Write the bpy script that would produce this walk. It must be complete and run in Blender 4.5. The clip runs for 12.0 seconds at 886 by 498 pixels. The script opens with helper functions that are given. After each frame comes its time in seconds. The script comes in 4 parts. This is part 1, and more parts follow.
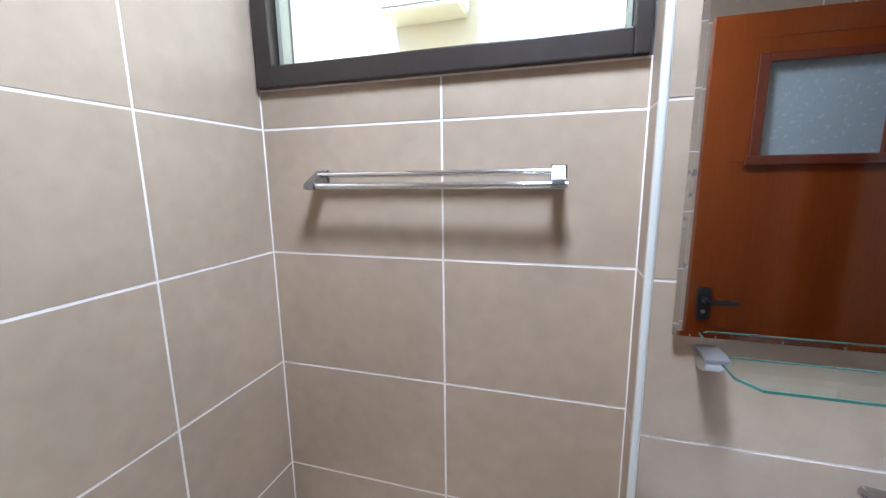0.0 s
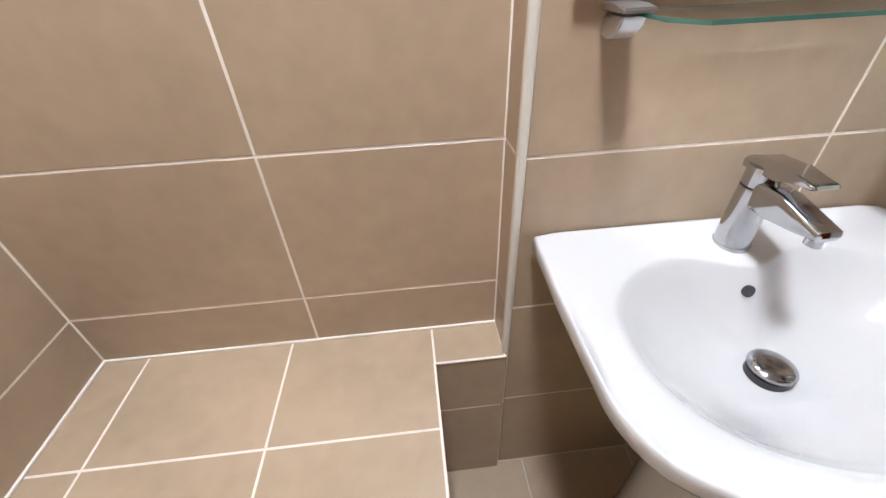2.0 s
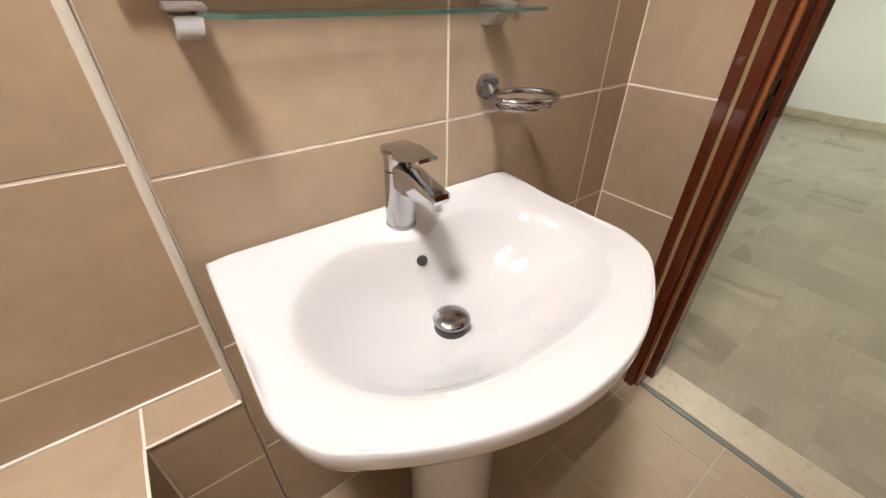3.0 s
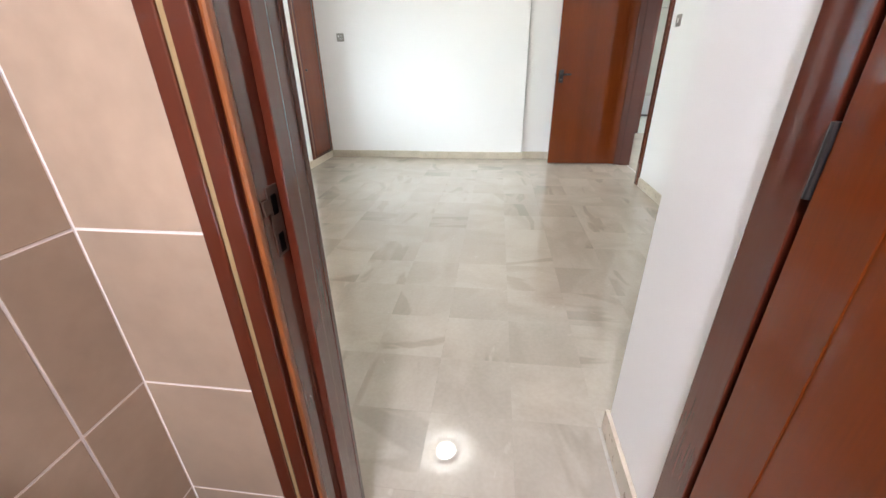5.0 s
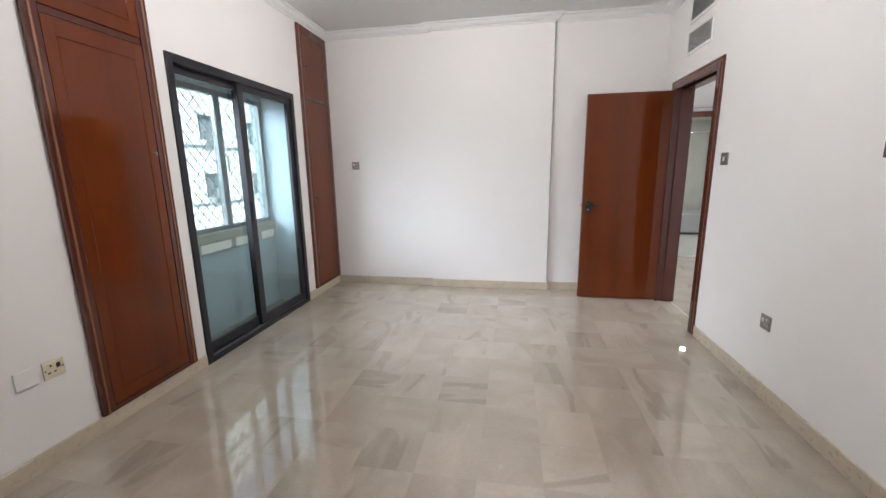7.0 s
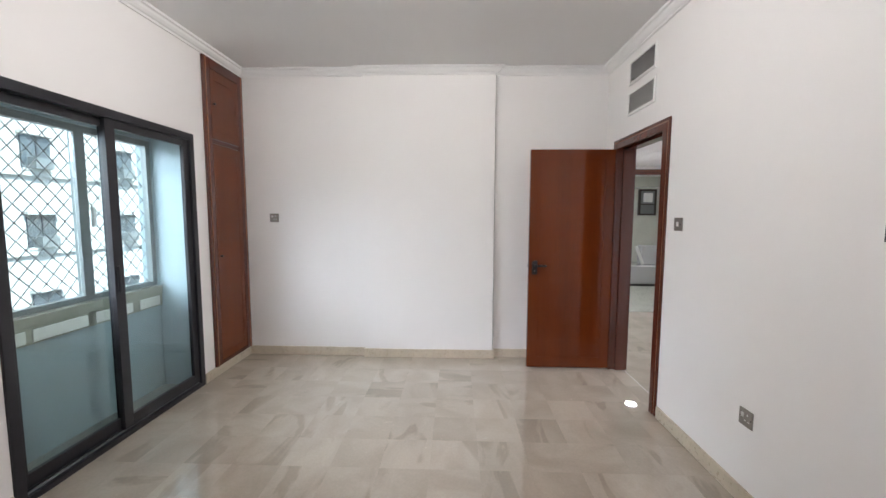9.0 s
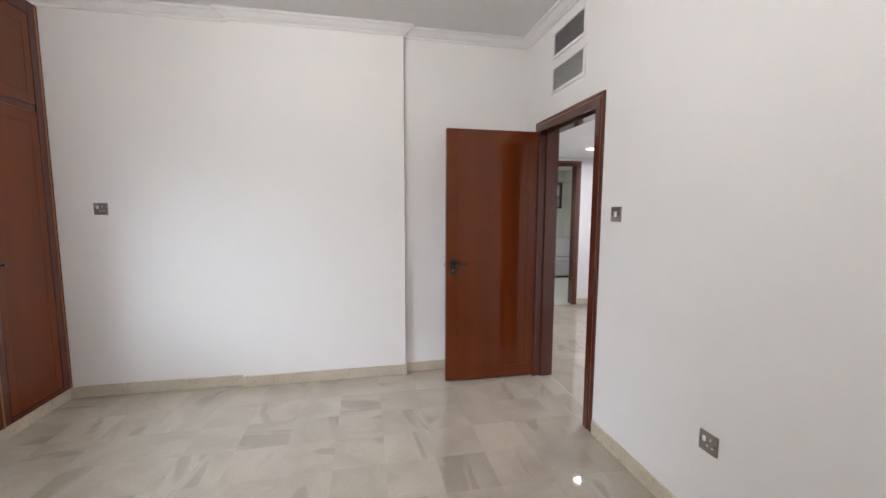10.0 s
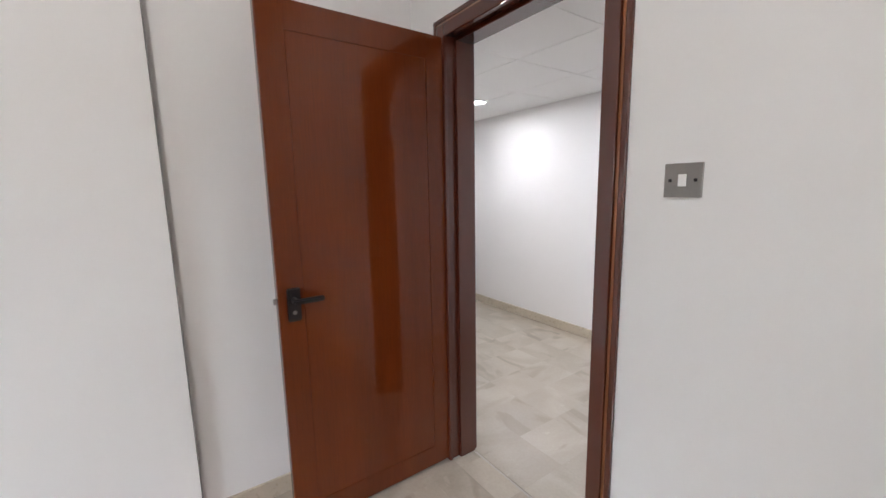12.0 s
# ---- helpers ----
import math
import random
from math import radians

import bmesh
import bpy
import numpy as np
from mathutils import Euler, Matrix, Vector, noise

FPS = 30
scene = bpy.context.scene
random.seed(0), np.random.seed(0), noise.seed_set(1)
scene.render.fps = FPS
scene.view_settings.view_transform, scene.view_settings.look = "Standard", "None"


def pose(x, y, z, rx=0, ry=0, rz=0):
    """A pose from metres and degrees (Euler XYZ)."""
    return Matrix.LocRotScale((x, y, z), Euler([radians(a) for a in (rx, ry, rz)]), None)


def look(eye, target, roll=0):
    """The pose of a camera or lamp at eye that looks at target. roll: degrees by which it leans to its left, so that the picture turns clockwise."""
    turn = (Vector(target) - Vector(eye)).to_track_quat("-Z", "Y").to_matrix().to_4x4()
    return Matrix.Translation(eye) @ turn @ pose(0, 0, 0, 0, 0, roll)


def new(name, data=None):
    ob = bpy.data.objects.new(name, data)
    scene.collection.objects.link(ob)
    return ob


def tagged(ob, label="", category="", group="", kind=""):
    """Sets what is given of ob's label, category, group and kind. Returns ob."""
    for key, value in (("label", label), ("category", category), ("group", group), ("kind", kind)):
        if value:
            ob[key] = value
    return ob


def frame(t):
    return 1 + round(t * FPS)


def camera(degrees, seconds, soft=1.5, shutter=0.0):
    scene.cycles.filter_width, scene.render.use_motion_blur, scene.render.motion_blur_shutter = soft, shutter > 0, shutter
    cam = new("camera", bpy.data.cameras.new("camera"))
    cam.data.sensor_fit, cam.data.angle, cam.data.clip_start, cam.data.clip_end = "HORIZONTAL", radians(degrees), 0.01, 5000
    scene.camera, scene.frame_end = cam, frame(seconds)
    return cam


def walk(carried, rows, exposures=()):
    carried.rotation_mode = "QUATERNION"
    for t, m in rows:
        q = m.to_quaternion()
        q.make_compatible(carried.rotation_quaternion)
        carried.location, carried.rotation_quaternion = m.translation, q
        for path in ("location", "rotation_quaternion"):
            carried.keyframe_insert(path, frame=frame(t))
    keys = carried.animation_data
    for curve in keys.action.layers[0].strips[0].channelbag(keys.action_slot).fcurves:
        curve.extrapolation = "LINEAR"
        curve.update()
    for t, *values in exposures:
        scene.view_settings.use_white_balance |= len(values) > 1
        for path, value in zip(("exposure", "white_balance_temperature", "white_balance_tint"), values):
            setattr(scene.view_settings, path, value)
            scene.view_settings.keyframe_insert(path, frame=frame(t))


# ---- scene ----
cam = camera(97.2, 12.0)
PATH = [
    (0, (0.089, 0.129, 1.393), (-0.467, 2.017, 1.043), -0.7),
    (0.5, (0.05, 0.132, 1.347), (-0.534, 1.995, 0.914), -0.1),
    (1, (0.024, 0.166, 1.32), (-0.503, 2.009, 0.75), -0.0),
    (1.5, (0.01, 0.272, 1.232), (-0.325, 2.043, 0.364), -1.8),
    (2, (0.09, 0.352, 1.153), (0.204, 1.95, -0.044), -2.8),
    (2.5, (0.19, 0.318, 1.121), (0.762, 1.779, -0.118), -1.4),
    (3, (0.275, 0.283, 1.117), (1.278, 1.614, 0.012), 0.5),
    (3.5, (0.371, 0.242, 1.114), (1.743, 1.383, 0.212), 0.0),
    (3.7, (0.407, 0.242, 1.132), (1.885, 1.241, 0.229), 0.8),
    (5.3, (0.971, 0.246, 1.133), (2.775, 0.387, 0.281), -1.1),
    (5.5, (1.048, 0.256, 1.134), (2.86, 0.349, 0.293), -0.6),
    (6, (1.245, 0.287, 1.193), (3.083, 0.337, 0.408), -0.5),
    (6.5, (1.44, 0.258, 1.274), (3.348, 0.435, 0.703), -0.8),
    (6.7, (1.469, 0.288, 1.301), (3.391, 0.54, 0.809), -0.8),
    (8.3, (1.802, 0.32, 1.452), (3.731, 0.826, 1.307), -1.1),
    (8.5, (1.861, 0.313, 1.45), (3.819, 0.692, 1.301), -0.7),
    (9, (2.037, 0.294, 1.455), (4.029, 0.358, 1.279), 0.2),
    (9.5, (2.329, 0.248, 1.446), (4.316, 0.105, 1.267), 0.5),
    (10, (2.651, 0.24, 1.421), (4.603, -0.149, 1.219), 0.2),
    (10.5, (3.023, 0.21, 1.406), (4.931, -0.34, 1.171), -0.1),
    (11, (3.425, 0.098, 1.404), (5.293, -0.571, 1.148), -0.6),
    (11.5, (3.816, 0.033, 1.399), (5.58, -0.872, 1.137), -0.8),
    (12, (4.178, -0.093, 1.387), (5.8, -1.223, 1.083), -1.1),
]
EXPOSURES = [(0.0, 1.86, 4950, -9), (0.7, 1.9, 4980, -11.5), (1.5, 1.96, 5050, -9), (2.0, 2.0, 6350, -5), (2.6, 2.0, 7400, 0), (3.2, 2.03, 7800, -1), (3.7, 2.3, 8500, 0),
             (5.2, 2.93, 6050, 9.5), (6.0, 2.67, 6220, 14), (6.7, 2.41, 6240, 15.5), (9.5, 2.26, 6270, 16), (12.0, 2.16, 6320, 16)]
walk(cam, [(t, look(eye, target, roll)) for t, eye, target, roll in PATH], EXPOSURES)

# ---- world, sun, lamps ----
world = bpy.data.worlds.new("sky")
scene.world = world
world.use_nodes = True
wn = world.node_tree.nodes
sky = wn.new("ShaderNodeTexSky")
sky.sky_type = "NISHITA"
sky.sun_disc = False
sky.sun_elevation, sky.sun_rotation = radians(52), radians(180)
world.node_tree.links.new(sky.outputs[0], wn["Background"].inputs[0])
wn["Background"].inputs[1].default_value = 0.12


def lamp(name, kind, m, energy, colour, size=0.2, size_y=None):
    data = bpy.data.lights.new(name, kind)
    data.energy, data.color = energy, colour
    if kind == "SUN":
        data.angle = radians(0.5)
    elif kind == "POINT":
        data.shadow_soft_size, data.use_soft_falloff = size, False
    else:
        data.shape = "RECTANGLE" if size_y else "DISK"
        data.size = size
        if size_y:
            data.size_y = size_y
    ob = new(name, data)
    ob.matrix_world = m
    return ob


lamp("sun", "SUN", look((0, 0, 0), (0.25, 1, -1.35)), 4.6, (1, 0.95, 0.88))
lamp("bath_lamp", "AREA", pose(0.06, 0.43, 2.425), 11.0, (1, 0.95, 1.08), 0.26)
lamp("room_lamp", "POINT", pose(3.84, 0.66, 2.832), 16.0, (1, 0.97, 0.9), 0.025)
lamp("hall_lamp", "AREA", pose(7.05, -2.5, 2.15), 3.0, (0.95, 0.98, 1), 0.1)
lamp("hall_lamp", "AREA", pose(5.5, -2.4, 2.15), 4.0, (0.95, 0.98, 1), 0.1)
lamp("far_bath_lamp", "AREA", pose(9.6, -3.2, 2.27), 3.2, (1, 1, 0.96), 0.2)
# skylight above the roofs across the street, falling through the balcony window
lamp("sky_lamp", "AREA", look((-0.8, 9.6, 5.0), (4.4, 2.5, 1.0)), 920, (0.88, 0.94, 1), 12.0, 5.0)

# ---- materials ----


def mat(name, base, rough=0.5, metal=0.0, var=0.1, scale=4.0, fine=60.0, bump=0.05, coat=0.0, random_tone=0.0, spec=0.5, coat_ior=1.5, dist=0.002, stretch=None):
    m = bpy.data.materials.new(name)
    m.use_nodes = True
    nt = m.node_tree
    n, l = nt.nodes, nt.links
    b = n["Principled BSDF"]
    b.inputs["Metallic"].default_value = metal
    b.inputs["Specular IOR Level"].default_value = spec
    b.inputs["Coat Weight"].default_value = coat
    b.inputs["Coat Roughness"].default_value = 0.04
    b.inputs["Coat IOR"].default_value = coat_ior
    geo = n.new("ShaderNodeNewGeometry")
    mp = n.new("ShaderNodeMapping")
    if stretch:
        mp.inputs["Scale"].default_value = stretch
    l.new(geo.outputs["Position"], mp.inputs["Vector"])
    big = n.new("ShaderNodeTexNoise")
    big.inputs["Scale"].default_value = scale
    big.inputs["Detail"].default_value = 4
    small = n.new("ShaderNodeTexNoise")
    small.inputs["Scale"].default_value = fine
    small.inputs["Detail"].default_value = 3
    l.new(mp.outputs[0], big.inputs["Vector"])
    l.new(mp.outputs[0], small.inputs["Vector"])
    add = n.new("ShaderNodeMath")
    add.operation = "MULTIPLY_ADD"
    add.inputs[1].default_value = 0.4
    l.new(small.outputs["Fac"], add.inputs[0])
    l.new(big.outputs["Fac"], add.inputs[2])
    ramp = n.new("ShaderNodeMapRange")
    ramp.inputs["From Min"].default_value, ramp.inputs["From Max"].default_value = 0.45, 0.95
    ramp.inputs["To Min"].default_value, ramp.inputs["To Max"].default_value = 1 - var, 1 + var
    l.new(add.outputs[0], ramp.inputs["Value"])
    val = ramp.outputs[0]
    if random_tone:
        info = n.new("ShaderNodeObjectInfo")
        rr = n.new("ShaderNodeMapRange")
        rr.inputs["To Min"].default_value, rr.inputs["To Max"].default_value = 1 - random_tone, 1 + random_tone
        l.new(info.outputs["Random"], rr.inputs["Value"])
        mu = n.new("ShaderNodeMath")
        mu.operation = "MULTIPLY"
        l.new(val, mu.inputs[0])
        l.new(rr.outputs[0], mu.inputs[1])
        val = mu.outputs[0]
    mix = n.new("ShaderNodeVectorMath")
    mix.operation = "SCALE"
    mix.inputs[0].default_value = base
    l.new(val, mix.inputs["Scale"])
    l.new(mix.outputs[0], b.inputs["Base Color"])
    rm = n.new("ShaderNodeMapRange")
    rm.inputs["From Min"].default_value, rm.inputs["From Max"].default_value = 0.3, 0.7
    rm.inputs["To Min"].default_value, rm.inputs["To Max"].default_value = rough * 0.85, min(1, rough * 1.15)
    l.new(small.outputs["Fac"], rm.inputs["Value"])
    l.new(rm.outputs[0], b.inputs["Roughness"])
    if bump:
        bp = n.new("ShaderNodeBump")
        bp.inputs["Strength"].default_value = bump
        bp.inputs["Distance"].default_value = dist
        l.new(small.outputs["Fac"], bp.inputs["Height"])
        l.new(bp.outputs[0], b.inputs["Normal"])
    return m


def glass(name, colour, rough=0.0, ior=1.45):
    m = bpy.data.materials.new(name)
    m.use_nodes = True
    b = m.node_tree.nodes["Principled BSDF"]
    b.inputs["Base Color"].default_value = (*colour, 1)
    b.inputs["Transmission Weight"].default_value = 1
    b.inputs["Roughness"].default_value = rough
    b.inputs["IOR"].default_value = ior
    return m


def glow(name, colour, strength):
    m = bpy.data.materials.new(name)
    m.use_nodes = True
    b = m.node_tree.nodes["Principled BSDF"]
    b.inputs["Base Color"].default_value = (0.8, 0.8, 0.8, 1)
    b.inputs["Emission Color"].default_value = (*colour, 1)
    b.inputs["Emission Strength"].default_value = strength
    return m


TILE = mat("taupe_tile", (0.385, 0.293, 0.209), 0.38, var=0.15, scale=2.2, fine=26, bump=0.03, random_tone=0.045)
GROUT = mat("white_grout", (0.76, 0.7, 0.65), 0.85, var=0.1, scale=10, fine=150, bump=0.3)
FLOOR_GROUT = mat("beige_grout", (0.46, 0.41, 0.36), 0.85, var=0.1, scale=10, fine=150, bump=0.2)
BED = mat("slab_joint", (0.36, 0.322, 0.278), 0.3, var=0.1, scale=6, fine=60, bump=0)
TRIM = mat("white_trim", (0.66, 0.63, 0.57), 0.4, var=0.04)
PAINT = mat("wall_paint", (0.8, 0.785, 0.77), 0.6, var=0.015, scale=1.2, fine=120, bump=0.06)
CEIL = mat("ceiling_paint", (0.8, 0.8, 0.79), 0.8, var=0.015, scale=1.5, fine=90, bump=0.05)
SKIRT = mat("skirting_marble", (0.52, 0.45, 0.35), 0.3, var=0.1, scale=7, fine=40, bump=0)
WOOD = mat("mahogany", (0.12, 0.022, 0.0026), 0.45, var=0.22, scale=0.8, fine=30, bump=0.0, coat=0.85, coat_ior=1.5, spec=0.05, stretch=(6, 6, 0.3))
WOOD_DARK = mat("mahogany_frame", (0.08, 0.0155, 0.0068), 0.45, var=0.1, scale=0.8, fine=30, bump=0.0, coat=1.0, coat_ior=1.68, spec=0.05, stretch=(6, 6, 0.3))
# varnish highlight of the beads put into a lighter tone; worn lining edge too
BEAD = mat("worn_sheen_bead", (0.22, 0.07, 0.018), 0.35, var=0.25, scale=5, fine=40, bump=0.03, coat=0.5, stretch=(3, 3, 0.6))
BEAD_PALE = mat("pale_bead", (0.3, 0.21, 0.1), 0.35, var=0.2, scale=5, fine=40, bump=0.03, coat=0.4, stretch=(3, 3, 0.6))
ALU_BLACK = mat("black_aluminium", (0.018, 0.018, 0.022), 0.4, metal=0.2, var=0.15, bump=0.02)
ALU_BROWN = mat("bronze_aluminium", (0.05, 0.04, 0.034), 0.35, metal=0.5, var=0.15, bump=0.02)
ALU_GREY = mat("grey_aluminium", (0.16, 0.18, 0.18), 0.45, metal=0.3, var=0.15, bump=0.02)
CHROME = mat("chrome", (0.75, 0.75, 0.77), 0.09, metal=1.0, var=0.03, bump=0)
SATIN = mat("satin_chrome", (0.66, 0.66, 0.68), 0.36, metal=1.0, var=0.03, bump=0)
STEEL = mat("brushed_steel", (0.33, 0.31, 0.29), 0.38, metal=0.9, var=0.08, fine=200, bump=0.03)
TAP_CHROME = mat("tap_chrome", (0.5, 0.5, 0.52), 0.09, metal=1.0, var=0.05, scale=20, bump=0)
STEEL_DULL = mat("dull_chrome", (0.4, 0.4, 0.42), 0.16, metal=1.0, var=0.1, scale=30, bump=0)
BRONZE = mat("dark_bronze", (0.03, 0.027, 0.027), 0.35, metal=0.6, var=0.2, bump=0.03)
CERAMIC = mat("white_ceramic", (0.57, 0.57, 0.59), 0.1, var=0.01, scale=3, bump=0, coat=0.5)
PLASTIC = mat("white_plastic", (0.8, 0.8, 0.78), 0.4, var=0.02, bump=0.01)
CREAM = mat("cream_plastic", (0.68, 0.62, 0.47), 0.4, var=0.04, bump=0.01)
DARK = mat("dark_plastic", (0.03, 0.03, 0.032), 0.4, var=0.1, bump=0)
SCREEN = mat("grey_screen", (0.1, 0.105, 0.105), 0.25, var=0.05, bump=0)
PANE = glass("window_glass", (0.94, 0.98, 0.97))
TINTED = glass("tinted_glass", (0.7, 0.83, 0.84))
SHELF_GLASS = glass("clear_glass", (0.94, 0.985, 0.97), ior=1.2)
GLASS_EDGE = mat("green_edge", (0.075, 0.18, 0.148), 0.12, var=0.15, scale=30, bump=0)
FROST = mat("frosted_glass", (0.22, 0.23, 0.23), 0.25, var=0.08, scale=3, fine=60, bump=0.1)
MIRROR = mat("mirror", (0.9, 0.91, 0.91), 0.012, metal=1.0, var=0.0, bump=0)
NET = mat("net_cord", (0.17, 0.17, 0.165), 0.8, var=0.1, bump=0)
FACADE = mat("facade_render", (0.4, 0.42, 0.4), 0.85, var=0.06, scale=0.6, fine=12, bump=0.1)
SHAFT = mat("shaft_render", (0.84, 0.73, 0.58), 0.85, var=0.05, scale=1.5, fine=30, bump=0.15)
VOID = mat("dark_hole", (0.004, 0.003, 0.003), 0.95, spec=0.0, bump=0)
PLATE = mat("worn_brass", (0.06, 0.032, 0.022), 0.6, spec=0.2, metal=0.0, var=0.3, scale=20, fine=120, bump=0.05)
# grey that paints the shade on the pilaster step's side face
STEP_SHADE = mat("step_shade", (0.2, 0.2, 0.19), 0.8, var=0.2, scale=8, fine=60, bump=0.1)
WINDOW_DARK = mat("far_window", (0.06, 0.075, 0.085), 0.15, var=0.1, bump=0)
GROUND = mat("asphalt", (0.05, 0.05, 0.05), 0.9, var=0.2, scale=0.3, fine=8, bump=0.2)
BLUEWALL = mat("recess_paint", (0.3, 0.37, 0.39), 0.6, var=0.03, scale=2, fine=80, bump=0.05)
RECESS_FLOOR = mat("grey_stone", (0.2, 0.21, 0.2), 0.5, var=0.15, scale=5, fine=50, bump=0.05)
SILL = mat("sill_stone", (0.27, 0.26, 0.2), 0.45, var=0.1, scale=6, fine=50, bump=0.05)
LAMP = glow("lamp_diffuser", (1, 0.97, 0.93), 1.2)
LAMP_HALL = glow("hall_diffuser", (0.97, 0.99, 1), 2.5)


def marble(name):
    """Polished limestone marble: cloudy beige tiles, cut with darker vein bands and pale flecks that run differently from tile to tile."""
    m = bpy.data.materials.new(name)
    m.use_nodes = True
    n, l = m.node_tree.nodes, m.node_tree.links
    b = n["Principled BSDF"]
    b.inputs["Roughness"].default_value, b.inputs["Specular IOR Level"].default_value = 0.6, 0.1
    b.inputs["Coat Weight"].default_value, b.inputs["Coat IOR"].default_value, b.inputs["Coat Roughness"].default_value = 1.0, 1.95, 0.008
    local, info = n.new("ShaderNodeTexCoord"), n.new("ShaderNodeObjectInfo")
    jump = n.new("ShaderNodeVectorMath")
    jump.operation = "MULTIPLY_ADD"
    jump.inputs[1].default_value = (71, 37, 53)
    l.new(info.outputs["Random"], jump.inputs[0])
    l.new(local.outputs["Object"], jump.inputs[2])

    def layer(stretch, scale, detail, turn, low, high, lo, hi, distort=0.0):
        """A noise stretched along one way of the tile, turned into a factor between lo and hi."""
        mp, no, ra = n.new("ShaderNodeMapping"), n.new("ShaderNodeTexNoise"), n.new("ShaderNodeMapRange")
        mp.inputs["Scale"].default_value, mp.inputs["Rotation"].default_value = stretch, (0, 0, turn)
        no.inputs["Scale"].default_value, no.inputs["Detail"].default_value, no.inputs["Distortion"].default_value = scale, detail, distort
        l.new(jump.outputs[0], mp.inputs["Vector"])
        l.new(mp.outputs[0], no.inputs["Vector"])
        ra.interpolation_type = "SMOOTHSTEP"
        ra.inputs["From Min"].default_value, ra.inputs["From Max"].default_value = low, high
        ra.inputs["To Min"].default_value, ra.inputs["To Max"].default_value = lo, hi
        l.new(no.outputs["Fac"], ra.inputs["Value"])
        return ra.outputs[0]

    tone = n.new("ShaderNodeMapRange")
    tone.inputs["To Min"].default_value, tone.inputs["To Max"].default_value = 0.945, 1.06
    l.new(info.outputs["Random"], tone.inputs["Value"])
    val = tone.outputs[0]
    for f in (layer((0.8, 1.4, 1), 2.6, 5, 0.05, 0.3, 0.7, 0.9, 1.09, 0.8),
              layer((0.6, 2.0, 1), 1.7, 3, 0.09, 0.6, 0.655, 1.0, 0.8, 0.9),
              layer((0.9, 3.2, 1), 2.3, 4, 0.2, 0.64, 0.72, 1.0, 0.93, 0.8),
              layer((1.0, 2.0, 1), 10.0, 3, 0.5, 0.68, 0.75, 1.0, 1.15, 0.6),
              layer((1, 1, 1), 70.0, 2, 0, 0.3, 0.7, 0.97, 1.03)):
        mu = n.new("ShaderNodeMath")
        mu.operation = "MULTIPLY"
        l.new(val, mu.inputs[0])
        l.new(f, mu.inputs[1])
        val = mu.outputs[0]
    mix = n.new("ShaderNodeVectorMath")
    mix.operation = "SCALE"
    mix.inputs[0].default_value = (0.39, 0.339, 0.277)
    l.new(val, mix.inputs["Scale"])
    l.new(mix.outputs[0], b.inputs["Base Color"])
    return m


MARBLE = marble("floor_marble")

# ---- mesh helpers ----


def whole(ob):
    m = ob.matrix_basis
    return whole(ob.parent) @ ob.matrix_parent_inverse @ m if ob.parent else m


def part(name, bm, material, parent=None, label="", smooth=False):
    me = bpy.data.meshes.new(name)
    bmesh.ops.recalc_face_normals(bm, faces=bm.faces)
    bm.to_mesh(me)
    bm.free()
    me.materials.append(material)
    if smooth:
        for p in me.polygons:
            p.use_smooth = True
    ob = new(name, me)
    if parent:
        ob.parent = parent
        ob.matrix_parent_inverse = whole(parent).inverted()
    if label:
        tagged(ob, label)
    return ob


def thing(name, at, label, category, group="", kind=""):
    ob = new(name)
    ob.empty_display_size = 0.05
    ob.matrix_basis = Matrix.Translation(at)
    return tagged(ob, label, category, group, kind)


def box(bm, x0, x1, y0, y1, z0, z1, bevel=0.0, segments=2):
    m = Matrix.LocRotScale(((x0 + x1) / 2, (y0 + y1) / 2, (z0 + z1) / 2), None, (abs(x1 - x0), abs(y1 - y0), abs(z1 - z0)))
    made = bmesh.ops.create_cube(bm, size=1, matrix=m)
    if bevel:
        edges = list({e for v in made["verts"] for e in v.link_edges})
        bmesh.ops.bevel(bm, geom=edges, offset=bevel, segments=segments, affect="EDGES", profile=0.6)
    return bm


def boxes(*dims, bevel=0.0):
    bm = bmesh.new()
    for d in dims:
        box(bm, *d, bevel=bevel)
    return bm


def rod(bm, a, b, r, sides=16, r2=None):
    a, b = Vector(a), Vector(b)
    m = Matrix.Translation((a + b) / 2) @ (b - a).to_track_quat("Z", "Y").to_matrix().to_4x4()
    bmesh.ops.create_cone(bm, cap_ends=True, segments=sides, radius1=r, radius2=r if r2 is None else r2, depth=(b - a).length, matrix=m)
    return bm


def rods(*dims):
    bm = bmesh.new()
    for d in dims:
        rod(bm, *d)
    return bm


def smooth_sharp(ob, angle=35):
    for p in ob.data.polygons:
        p.use_smooth = True
    ob.data.set_sharp_from_angle(angle=radians(angle))
    return ob


def ring(bm, centre, axis, big, small, n=40, k=10):
    axis = Vector(axis).normalized()
    q = axis.to_track_quat("Z", "Y").to_matrix()
    rows = []
    for i in range(n):
        a = 2 * math.pi * i / n
        rows.append([bm.verts.new(Vector(centre) + q @ Vector(((big + small * math.cos(b)) * math.cos(a), (big + small * math.cos(b)) * math.sin(a), small * math.sin(b))))
                     for b in [2 * math.pi * j / k for j in range(k)]])
    for i in range(n):
        for j in range(k):
            bm.faces.new((rows[i][j], rows[(i + 1) % n][j], rows[(i + 1) % n][(j + 1) % k], rows[i][(j + 1) % k]))
    return bm


